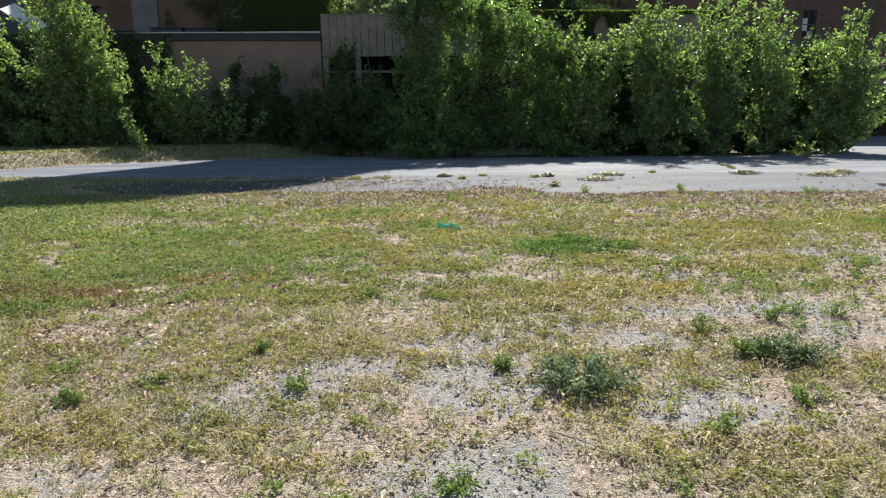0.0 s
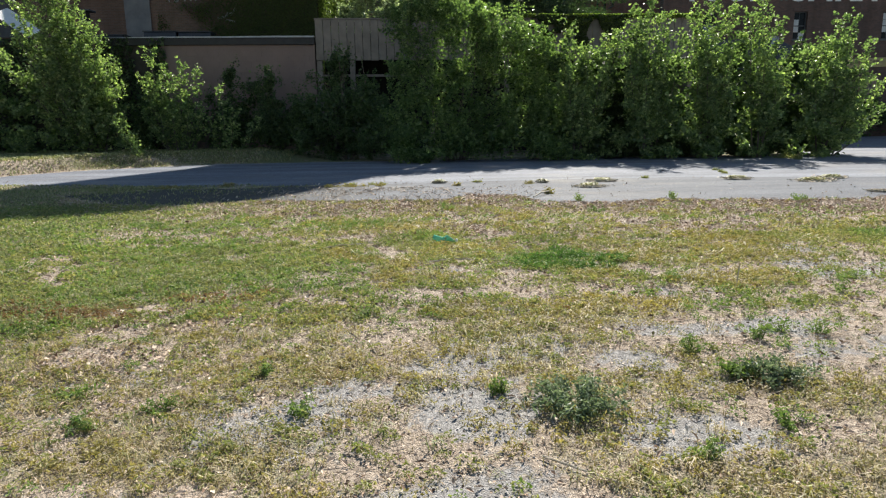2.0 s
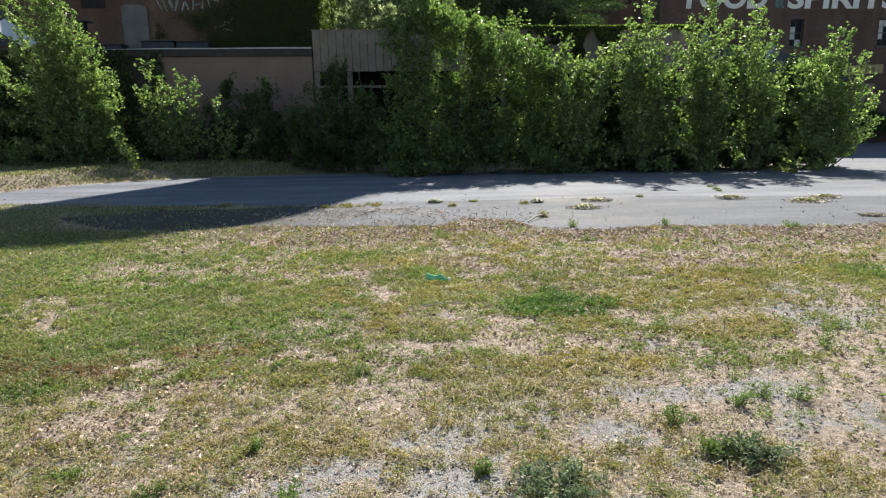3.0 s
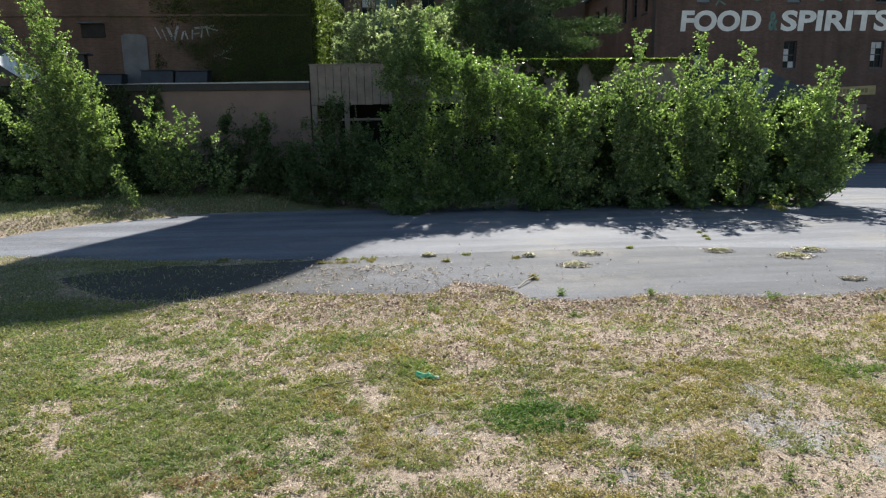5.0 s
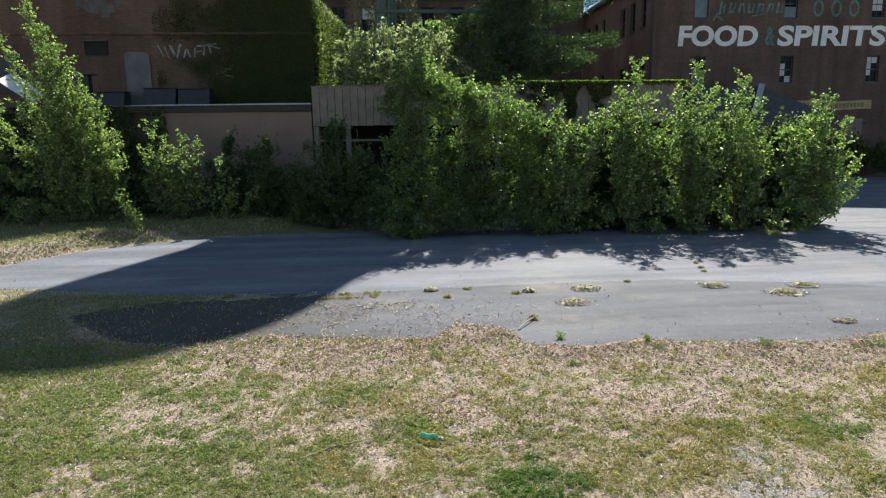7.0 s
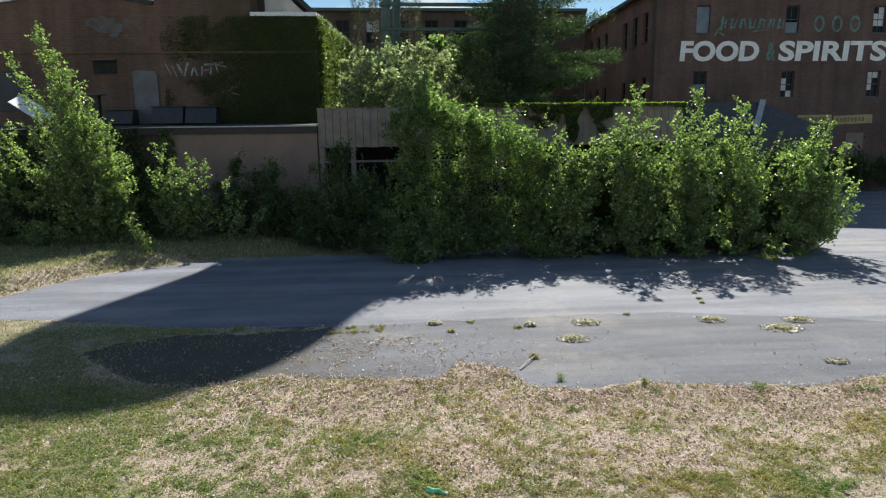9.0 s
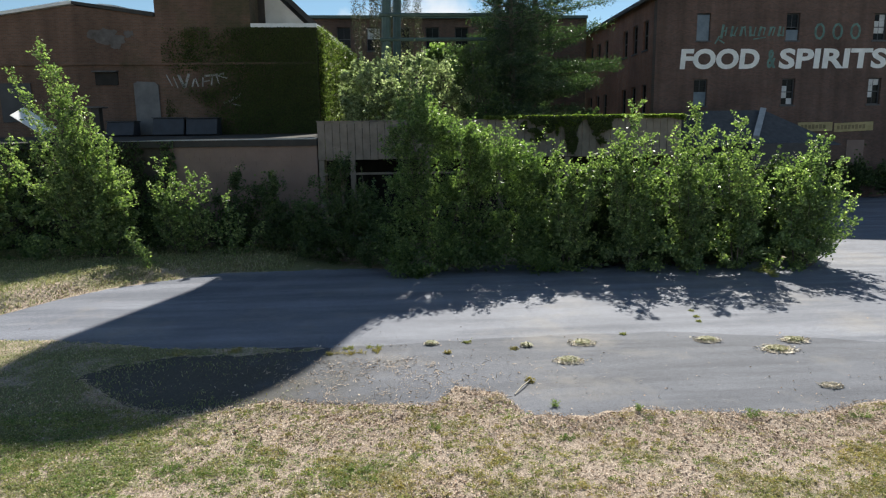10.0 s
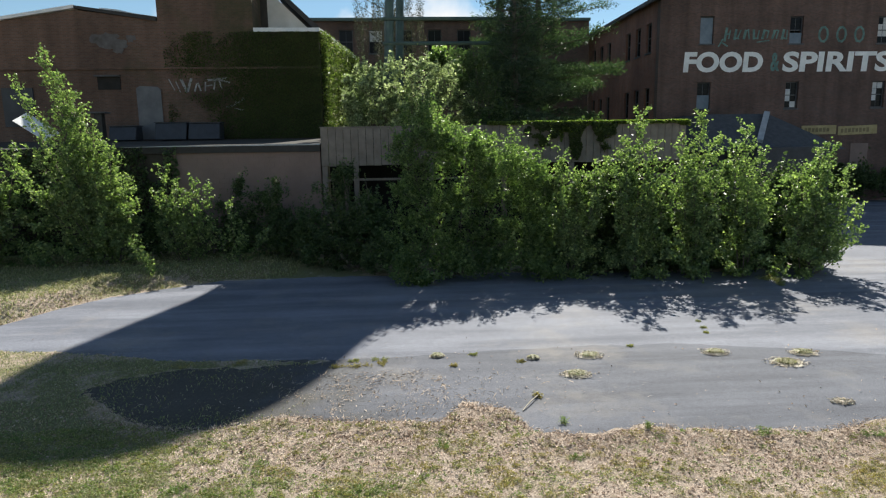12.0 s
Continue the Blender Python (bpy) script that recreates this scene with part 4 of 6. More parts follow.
def screen_wall():
    Y = 23.15
    b = thing("loading_dock_screen", "long grey vertical-board screen above dark dock openings", "fence")
    x0, x1, w = -1.92, 13.1, 0.3
    part("beam", boxed(x0, x1, Y + 0.06, Y + 0.2, 3.7, 3.9), M_DARKWOOD, b)
    part("beam", boxed(x0, x1, Y + 0.06, Y + 0.2, 4.95, 5.1), M_DARKWOOD, b)
    part("cap", boxed(x0 - 0.02, x1 + 0.02, Y - 0.03, Y + 0.22, 5.17, 5.21), M_BOARD, b, "weathered top rail")
    n = int((x1 - x0) / w)
    for i in range(n):
        j = random.uniform(-0.006, 0.006)
        part("board", boxed(x0 + i * w + 0.008, x0 + (i + 1) * w - 0.008, Y - 0.005 + j, Y + 0.05, 3.66 + random.uniform(-0.02, 0.02), 5.165, 0.004), M_BOARD, b)
    for x in (-1.8, -0.55, 2.5, 5.5, 8.3, 10.6, 12.95):
        part("post", boxed(x - 0.1, x + 0.1, Y + 0.02, Y + 0.22, 0, 3.65), M_BOARD, b)
    part("rail", boxed(x0, x1, Y + 0.05, Y + 0.12, 3.05, 3.14), M_BOARD, b, "pale horizontal rail")
    part("back_wall", boxed(x0, x1, Y + 3.0, Y + 3.2, 0, 5.0), M_DARK, b, "back wall made near-black for the shade inside the dock")
    part("deck", boxed(x0, x1, Y + 0.25, Y + 3.2, 4.6, 4.7), M_ROOF, b, "dock roof deck")
    part("side_wall", boxed(x1 - 0.15, x1, Y + 0.25, Y + 3.0, 0, 4.6), M_BOARD, b)


def rear_mill():
    Y, top = 55.0, 15.1
    b = thing("rear_brick_building", "long flat-roofed brick building with teal cornice", "building")
    xs = [-8.4 + 2.6 * i for i in range(10)]
    holes = [(x - 0.6, x + 0.6, z, z + 2.0) for x in xs for z in (12.4, 8.2)]
    bm = wall_bm([-20, 18.5], [0, top], holes, 0.4)
    for v in bm.verts:
        v.co.y += Y
    part("wall", bm, M_BRICK_X, b)
    part("cornice", boxed(-20.2, 18.5, Y - 0.35, Y + 0.5, top, top + 0.25), M_STEEL, b, "teal metal cornice")
    part("roof", boxed(-20.2, 18.5, Y + 0.502, Y + 12, top - 0.1, top + 0.1), M_ROOF, b)
    part("wall", boxed(-20, 18.5, Y + 2, Y + 2.1, 0, top - 0.1), M_DARK, b, "near-black sheet for the unlit rooms behind the glass")
    for x0, x1, z0, z1 in holes:
        window_unit(b, (x0 + x1) / 2, Y + 0.14, z0, z1, 1.2, panes=(2, 2), boarded=0.0, lit=((0, 1), (1, 1)) if random.random() < 0.15 else ())


def water_tower():
    cx, cy, R = 4.45, 36.0, 3.25
    t = thing("water_tower", "teal steel water tower on braced legs", "water tower", (cx, cy, 0))
    prof = [(0.02, 16.25)] + [(R * math.sin(a), 17.6 - 1.35 * math.cos(a)) for a in np.linspace(0.25, 1.5708, 7)]
    prof += [(R, 23.8)] + [(R * math.cos(a), 23.8 + R * 0.92 * math.sin(a)) for a in np.linspace(0.12, 1.5, 10)]
    part("tank", lathe(bmesh.new(), prof, 40), M_TANK, t, smooth=True)
    legs = [(-4.0, -2.6), (3.7, -2.6), (3.7, 2.6), (-3.35, 2.6)]
    for x, y in legs:
        bm = bmesh.new()
        tube(bm, [(x * 1.0, y, 0), (x * 0.85, y * 0.85, 18)], [0.27, 0.24], 8)
        part("leg", bm, M_STEEL, t, "teal painted steel leg")
    for z in (7.0, 9.95, 11.25, 16.5):
        for (xa, ya), (xb, yb) in list(zip(legs, legs[1:] + legs[:1]))[:1 if z in (9.95, 11.25) else 4]:
            bm = bmesh.new()
            tube(bm, [(xa, ya, z), (xb, yb, z)], [0.1, 0.1], 6)
            part("strut", bm, M_STEEL, t)
    for (xa, ya), (xb, yb) in zip(legs, legs[1:] + legs[:1]):
        for za, zb in ((0.5, 7.0), (7.0, 0.5)):
            bm = bmesh.new()
            tube(bm, [(xa, ya, za), (xb, yb, zb)], [0.03, 0.03], 5)
            part("tie_rod", bm, M_STEEL, t)


right_mill()
hip_porch()
left_mill()
low_shed()
screen_wall()
rear_mill()
water_tower()


# ---- things on the shed roof ----
def roof_things():
    for x0, x1, z1, lab in ((-10.7, -9.2, 5.75, "dark blue-grey metal box on flat roof"), (-9.1, -7.6, 5.72, "dark blue-grey metal box on flat roof"), (-12.9, -11.6, 5.6, "dark hooded roof vent box")):
        t = thing("roof_unit", lab, "roof unit", ((x0 + x1) / 2, 29.9, 4.83), "roof units")
        L = x1 - x0
        bm = boxed(-L / 2, L / 2, -0.45, 0.5, 0.02, z1 - 4.9, 0.03)
        for v in bm.verts:
            if v.co.z > 0.4 and v.co.y < 0:
                v.co.y += 0.25
        part("casing", bm, M_BOXES, t)
        part("lid", boxed(-L / 2 - 0.04, L / 2 + 0.04, -0.24, 0.54, z1 - 4.898, z1 - 4.86), M_BOXES, t)
    s = thing("white_sheet", "white board lying tilted on shed roof", "board", (-13.85, 25.2, 5.4))
    bm = boxed(-0.72, 0.72, -0.45, 0.45, -0.015, 0.015, 0.004)
    p = part("sheet", bm, M_TRIM, s)
    s.rotation_euler = (radians(30), radians(36), radians(8))
    c = thing("roof_stack", "short dark roof stack with flat cap", "chimney", (-11.72, 26.2, 4.6))
    part("shaft", boxed(-0.16, 0.16, -0.16, 0.16, 0, 1.38), M_FASCIA, c)
    part("cap", boxed(-0.36, 0.36, -0.3, 0.3, 1.38, 1.44), M_FRAME, c)


roof_things()


# ---- plants ----
def leaf_mesh(name, centres, size, spread=1.0, droop=0.0, aspect=0.7, jitter=0.5, toward=None, facing=(0.12, 0.1, 0.55)):
    """Folded four-cornered leaves, one island each, at the given centres."""
    n = len(centres)
    up = rng.normal(size=(n, 3)) * 0.62 + np.array(facing)
    up /= np.linalg.norm(up, axis=1)[:, None]
    d = rng.normal(size=(n, 3))
    d[:, 2] = d[:, 2] * spread - droop
    if toward is not None:
        d += toward
    d -= (d * up).sum(1)[:, None] * up
    d /= np.linalg.norm(d, axis=1)[:, None]
    s = np.cross(up, d)
    nn = np.cross(d, s)
    L = size * (1 + jitter * (rng.random(n) - 0.5) * 1.6)[:, None]
    W = L * aspect * 0.5
    base, tip = centres - d * L * 0.5, centres + d * L * 0.5 - nn * L * 0.12
    a, b = centres + s * W + nn * W * 0.35 - d * L * 0.08, centres - s * W + nn * W * 0.35 - d * L * 0.08
    v = np.stack([base, a, tip, b], 1).reshape(-1, 3)
    i = np.arange(n)[:, None] * 4
    f = np.concatenate([i + [[0, 1, 2]], i + [[0, 2, 3]]], 0)
    return mesh_np(name, v, f)


def twig_leaves(lobes, density, leaf, per=20, twig=0.4, shell=0.55, lean=(0, 0, 0.7)):
    """Leaf places on twigs that stand in puffs over lobes (x, y, z, rx, ry, rz), with gaps between the puffs and upright shoots."""
    out, twigs = [], []
    for cx, cy, cz, rx, ry, rz in lobes:
        area = rx * ry + ry * rz + rx * rz
        nc, nt = max(4, int(density * area * 0.62)), 11
        d = rng.normal(size=(nc, 3))
        d /= np.linalg.norm(d, axis=1)[:, None]
        r = shell + (1 - shell) * rng.random(nc) ** 0.6
        puff = np.array([cx, cy, cz]) + d * r[:, None] * [rx, ry, rz]
        pr = (0.16 + 0.26 * rng.random(nc)) * min(1.0, 0.55 + 0.3 * area) * (twig / 0.4)
        q = rng.normal(size=(nc, nt, 3))
        q /= np.linalg.norm(q, axis=2)[..., None]
        tip = puff[:, None] + q * (pr[:, None] * rng.random((nc, nt)) ** 0.5)[..., None] * [1, 1, 0.7]
        shoot = (rng.random((nc, nt)) < 0.17) * (d[:, None, 2] > 0.1)
        tip += shoot[..., None] * (0.15 + 0.4 * rng.random((nc, nt)))[..., None] * (twig / 0.4) * np.array([0.15, -0.1, 1.0]) + shoot[..., None] * rng.normal(size=tip.shape) * 0.1
        way = q * 0.5 + d[:, None] * 0.5 + rng.normal(size=q.shape) * 0.3 + np.array(lean) * (1 + 2 * shoot[..., None])
        way /= np.linalg.norm(way, axis=2)[..., None]
        tip, way, shoot = tip.reshape(-1, 3), way.reshape(-1, 3), shoot.reshape(-1)
        ln = twig * (0.6 + 0.6 * rng.random(len(tip))) * (1 + 0.6 * shoot)
        twigs.append((tip - way * ln[:, None], tip))
        u = rng.random((len(tip), per)) ** 0.8
        pts = tip[:, None] - way[:, None] * (ln[:, None] * (1 - u))[..., None]
        pts += rng.normal(size=pts.shape) * (leaf * 0.7) * (0.5 + 0.9 * (1 - u))[..., None]
        out.append(pts.reshape(-1, 3))
    p = np.concatenate(out)
    return p[p[:, 2] > 0.03], twigs


def shrub(name, label, category, lobes, base, leafmat, density=9.0, leaf=0.075, per=20, twig=0.4, stems=3, shell=0.5, aspect=0.75, trunk_r=0.05, droop=0.1, group="", core=150, facing=(0.1, 0.1, 0.6)):
    t = thing(name, label, category, (base[0], base[1], 0), group)
    p, twigs = twig_leaves(lobes, density, leaf, per, twig, shell)
    inner = []
    for cx, cy, cz, rx, ry, rz in lobes:
        q = rng.normal(size=(int((max(3.2 * core, 70) if cz < 1.3 else max(1.3 * core, 30) if cz < 2.2 else 0.6 * core) * (rx * ry + ry * rz + rx * rz)), 3)) * 0.3 * np.array([rx, ry, rz]) + [cx, cy, cz]
        inner.append(q[q[:, 2] > 0.05])
    inner = np.concatenate(inner) - np.array([base[0], base[1], 0])
    p = p - np.array([base[0], base[1], 0])
    part("inner_leaves", leaf_mesh("inner_leaves", inner, leaf * 1.7, 0.7, droop, 0.8), leafmat, t, "shaded inner leaves")
    part("crown", leaf_mesh("crown", p, leaf, 0.7, droop, aspect, facing=facing), leafmat, t, "dense leafy crown")
    bm = bmesh.new()
    o = Vector((base[0], base[1], 0))
    for k, (cx, cy, cz, rx, ry, rz) in enumerate(lobes):
        if k % 2 and len(lobes) > 10:
            continue
        top = Vector((cx, cy, cz + rz * 0.75)) - o
        foot = Vector((random.uniform(-0.25, 0.25), random.uniform(-0.15, 0.15), -0.08))
        mid = foot.lerp(top, 0.5) + Vector((random.uniform(-0.15, 0.15), random.uniform(-0.15, 0.15), 0))
        tube(bm, [foot, mid, top], [trunk_r, trunk_r * 0.65, trunk_r * 0.2], 6)
        a, b = twigs[k]
        for i in range(0, len(a), 11):
            q = Vector(b[i]) - o
            s = foot.lerp(top, min(0.95, max(0.12, (q.z - foot.z) / max(top.z - foot.z, 0.1) * 0.75)))
            if q.z > 0.05:
                tube(bm, [s, s.lerp(q, 0.6) + Vector((0, 0, 0.05)), q], [trunk_r * 0.25, trunk_r * 0.16, 0.003], 3)
    part("trunk", bm, M_BARK, t, "thin grey-brown stems")
    return t


def poplar(name, label, foot, tips, lobes, reach=0.8, step=0.15, leaf=0.09, sub=4.5, per=8, group="", stem=0.03, skirt=1.6, bow=0.7):
    """A young poplar: upright stems from one foot to the tips (x, y, z, width), rising side branches, leaves on short twigs, and a leafy skirt."""
    t = thing(name, label, "tree", (foot[0], foot[1], 0), group)
    o = np.array([foot[0], foot[1], 0.0])
    bm, root, way, size = bmesh.new(), [], [], []
    for x, y, z, w in tips:
        f = Vector((random.uniform(-0.2, 0.2), random.uniform(-0.12, 0.12), -0.08))
        tip = Vector((x, y, z)) - Vector(o)
        m = Vector((f.x + (tip.x - f.x) * bow, f.y + (tip.y - f.y) * bow, z * 0.42))
        bend = lambda u: f * (1 - u) ** 2 + m * (2 * u * (1 - u)) + tip * u ** 2
        tube(bm, [bend(u) for u in (0, 0.25, 0.5, 0.75, 1)], [stem, stem * 0.8, stem * 0.55, stem * 0.3, 0.004], 5)
        n = int(z / step)
        for k in range(n):
            u = 0.1 + 0.9 * (k + random.random()) / n
            p = bend(u)
            if u < 0.34 and random.random() < 0.55:
                continue
            for a in (2.399 * k, 2.399 * k + 3.14 + random.uniform(-0.7, 0.7)):
                ln = reach * w * max(0.0, 1.06 - u) ** 0.7 * random.uniform(0.4, 1.2) + 0.1
                tilt = random.uniform(0.35, 0.85) + 0.35 * (1 - u)
                d = Vector((math.cos(a) * math.sin(tilt), math.sin(a) * math.sin(tilt), math.cos(tilt)))
                q = p + d * ln - Vector((0, 0, 0.1 * ln))
                tube(bm, [p, p.lerp(q, 0.55) + Vector((0, 0, 0.04 * ln)), q], [stem * 0.3 * (1.1 - u), stem * 0.2 * (1.1 - u), 0.002], 3)
                for i in range(max(2, int(sub * ln / 0.5))):
                    root.append(p.lerp(q, 1.0 if i == 0 else random.uniform(0.2, 0.95)))
                    way.append(d), size.append(random.uniform(0.12, 0.3))
    root, way, size = np.array(root), np.array(way), np.array(size)
    way = way + rng.normal(size=way.shape) * 0.5 + [0, 0, 0.25]
    way /= np.linalg.norm(way, axis=1)[:, None]
    u = rng.random((len(root), per))
    c = root[:, None] + way[:, None] * (size[:, None] * u)[..., None] + rng.normal(size=(len(root), per, 3)) * leaf * 0.5
    c = c.reshape(-1, 3)
    part("crown", leaf_mesh("crown", c[c[:, 2] > 0.05], leaf, 0.7, 0.15, 0.8, facing=(0.1, 0.3, 0.5)), M_LEAF_POPLAR, t, "sunlit leafy shoots with gaps between them")
    if lobes:
        low = twig_leaves(lobes, skirt, leaf, 12, 0.4, 0.3)[0] - o
        part("skirt", leaf_mesh("skirt", low, leaf * 1.2, 0.7, 0.1, 0.8, facing=(0.0, -0.4, 0.6)), M_LEAF_POPLAR, t, "shaded lower leaves")
    part("trunk", bm, M_BARK, t, "thin grey-brown stems")
    return t


poplar("poplar_clump", "large leafy poplar clump with tall leaning shoots", (-9.3, 20.8),
       [(-11.0, 20.8, 7.7, 0.9), (-12.0, 20.7, 6.8, 0.55), (-10.6, 20.7, 6.9, 1.0), (-10.0, 20.6, 6.2, 1.0), (-9.5, 20.6, 5.2, 1.1), (-8.9, 20.5, 4.4, 1.1), (-8.3, 20.4, 3.4, 1.0), (-10.9, 20.4, 5.4, 1.0), (-11.4, 20.3, 4.4, 1.1), (-10.2, 20.1, 4.4, 1.1), (-9.3, 20.0, 3.4, 1.1), (-8.3, 20.2, 2.4, 0.9), (-10.8, 20.0, 3.2, 1.1), (-11.9, 20.2, 3.6, 1.1), (-9.9, 19.8, 2.4, 1.1)],
       [(-9.0, 20.5, 1.1, 1.0, 0.8, 1.0), (-11.0, 20.4, 1.2, 1.2, 0.8, 1.1), (-9.8, 21.2, 2.4, 1.3, 0.7, 1.4), (-11.6, 20.4, 2.3, 1.0, 0.6, 0.8), (-9.0, 20.6, 2.6, 0.8, 0.6, 0.8), (-10.2, 20.3, 2.6, 1.0, 0.6, 1.0)], 1.2, 0.17, 0.088, 5.0, stem=0.045, skirt=5.0, bow=0.42)
poplar("poplar_clump", "broad leafy poplar thicket in front of the shed", (-13.6, 20.8),
       [(-12.3, 20.8, 4.5, 1.0), (-13.4, 20.8, 4.9, 1.0), (-14.3, 20.8, 4.3, 1.1), (-15.4, 20.8, 4.6, 1.1), (-16.6, 20.8, 4.0, 1.1), (-12.7, 20.2, 3.4, 1.1), (-14.0, 20.2, 3.3, 1.1), (-15.6, 20.2, 3.2, 1.1)],
       [(-12.6, 20.5, 1.1, 1.2, 0.8, 1.1), (-14.2, 20.5, 1.1, 1.2, 0.8, 1.1), (-15.8, 20.5, 1.0, 1.2, 0.8, 1.0), (-13.6, 21.2, 2.3, 1.6, 0.7, 1.2)], 1.2, 0.19, 0.098, 4.4, stem=0.04, skirt=5.0)
poplar("young_poplar", "sparse young poplar with pale sunlit leaves", (-6.7, 20.9),
       [(-7.3, 20.8, 3.75, 0.8), (-6.9, 20.8, 3.2, 0.9), (-6.2, 20.7, 3.3, 0.8), (-5.75, 20.7, 3.0, 0.7), (-7.6, 20.7, 2.9, 0.7), (-6.6, 20.5, 2.6, 1.0), (-7.1, 20.5, 2.3, 0.9), (-6.0, 20.5, 2.2, 0.9), (-7.5, 20.5, 1.8, 0.8), (-5.6, 20.5, 1.7, 0.7), (-6.6, 20.4, 1.6, 0.9)],
       [], 0.66, 0.2, 0.09, 3.6, 9, stem=0.018)
poplar("young_poplar", "thin sapling with yellow-green leaves beside the wall", (-4.9, 20.6),
       [(-4.95, 20.5, 2.45, 0.6), (-4.55, 20.5, 1.75, 0.6), (-5.35, 20.4, 1.35, 0.6), (-4.6, 20.4, 1.0, 0.7), (-3.6, 20.5, 1.45, 0.35)],
       [], 0.5, 0.19, 0.095, 3.0, 7, stem=0.014)
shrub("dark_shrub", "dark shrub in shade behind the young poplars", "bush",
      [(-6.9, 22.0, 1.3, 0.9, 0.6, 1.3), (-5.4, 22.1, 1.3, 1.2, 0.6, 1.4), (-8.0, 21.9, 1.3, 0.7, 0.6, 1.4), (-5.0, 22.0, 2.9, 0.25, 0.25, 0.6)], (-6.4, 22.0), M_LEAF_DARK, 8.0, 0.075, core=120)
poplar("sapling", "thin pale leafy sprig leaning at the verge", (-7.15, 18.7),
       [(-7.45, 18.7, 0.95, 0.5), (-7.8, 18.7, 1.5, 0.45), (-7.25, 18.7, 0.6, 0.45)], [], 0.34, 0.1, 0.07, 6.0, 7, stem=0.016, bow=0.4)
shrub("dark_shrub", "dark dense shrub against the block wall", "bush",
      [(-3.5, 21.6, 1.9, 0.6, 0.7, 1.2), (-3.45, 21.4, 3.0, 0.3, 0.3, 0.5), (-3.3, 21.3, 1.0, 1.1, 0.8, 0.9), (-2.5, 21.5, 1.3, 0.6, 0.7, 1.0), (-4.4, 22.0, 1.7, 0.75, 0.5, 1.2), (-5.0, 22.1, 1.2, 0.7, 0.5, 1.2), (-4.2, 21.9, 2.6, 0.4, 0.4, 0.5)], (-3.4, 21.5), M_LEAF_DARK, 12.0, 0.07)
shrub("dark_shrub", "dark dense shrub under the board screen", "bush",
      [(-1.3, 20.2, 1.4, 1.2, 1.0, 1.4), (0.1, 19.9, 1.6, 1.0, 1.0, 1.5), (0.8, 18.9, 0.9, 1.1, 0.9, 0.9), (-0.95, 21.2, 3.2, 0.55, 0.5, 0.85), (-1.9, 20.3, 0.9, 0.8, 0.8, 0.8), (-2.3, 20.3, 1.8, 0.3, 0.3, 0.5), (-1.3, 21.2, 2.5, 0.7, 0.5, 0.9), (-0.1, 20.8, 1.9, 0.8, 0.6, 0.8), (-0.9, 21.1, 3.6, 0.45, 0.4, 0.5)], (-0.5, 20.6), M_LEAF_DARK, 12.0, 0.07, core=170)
bush_crown = [(4.7, 18.3, 3.9, 0.6, 0.7, 0.6), (5.6, 18.2, 3.6, 0.6, 0.7, 0.65), (4.2, 18.2, 3.2, 0.8, 0.8, 0.8), (2.0, 18.5, 5.0, 0.6, 0.7, 0.75), (1.3, 18.6, 4.2, 0.55, 0.7, 0.8), (2.7, 18.4, 4.5, 0.7, 0.7, 0.8), (3.5, 18.4, 4.2, 0.7, 0.7, 0.7), (2.3, 18.3, 5.15, 0.75, 0.8, 0.85), (1.5, 18.4, 4.9, 0.5, 0.7, 0.75), (3.1, 18.3, 4.8, 0.7, 0.8, 0.75), (3.8, 18.3, 4.75, 0.55, 0.7, 0.65), (4.3, 18.4, 3.9, 0.7, 0.8, 0.7), (5.3, 18.4, 4.1, 0.6, 0.7, 0.55), (5.8, 18.3, 3.3, 0.7, 0.8, 0.8)]
bush_body = [(1.5, 18.7, 3.4, 0.7, 0.9, 1.0), (2.5, 18.8, 3.3, 1.1, 1.0, 1.2), (3.8, 18.6, 3.1, 1.0, 1.0, 1.1), (5.0, 18.5, 2.8, 1.0, 1.0, 1.2), (1.6, 18.4, 1.8, 1.0, 1.0, 1.3), (3.0, 18.3, 1.8, 1.3, 1.0, 1.3), (4.6, 18.2, 1.6, 1.3, 1.0, 1.3), (5.9, 18.2, 1.7, 0.9, 1.0, 1.4)]
bush_foot = [(1.4, 17.7, 0.7, 0.9, 0.7, 0.7), (2.9, 17.7, 0.75, 1.1, 0.7, 0.75), (4.4, 17.7, 0.7, 1.2, 0.7, 0.7), (5.8, 17.8, 0.8, 1.1, 0.8, 0.8), (2.0, 17.2, 0.3, 0.9, 0.5, 0.3)]
shrub("locust_bush", "broad dark green bush with bright sunlit crown", "bush", bush_crown + bush_body + bush_foot, (3.0, 18.7), M_LEAF_LOCUST, 7.0, 0.072, per=22, twig=0.55, shell=0.35, core=90, trunk_r=0.028, facing=(0.1, 0.3, 0.5))
poplar("poplar_bush", "bushy young poplar at the edge of the lane", (7.0, 18.0),
       [(6.5, 18.0, 4.05, 0.9), (7.1, 18.1, 3.5, 0.9), (7.7, 17.9, 3.6, 0.9), (8.1, 17.8, 3.9, 0.7), (6.4, 17.4, 2.6, 1.0), (7.4, 17.3, 2.7, 1.0), (6.8, 17.2, 1.9, 1.0)],
       [(6.6, 17.6, 0.9, 0.8, 0.7, 0.9), (7.7, 17.6, 0.8, 0.7, 0.7, 0.8), (6.9, 17.5, 0.3, 0.8, 0.6, 0.3)], group="poplars by the lane")
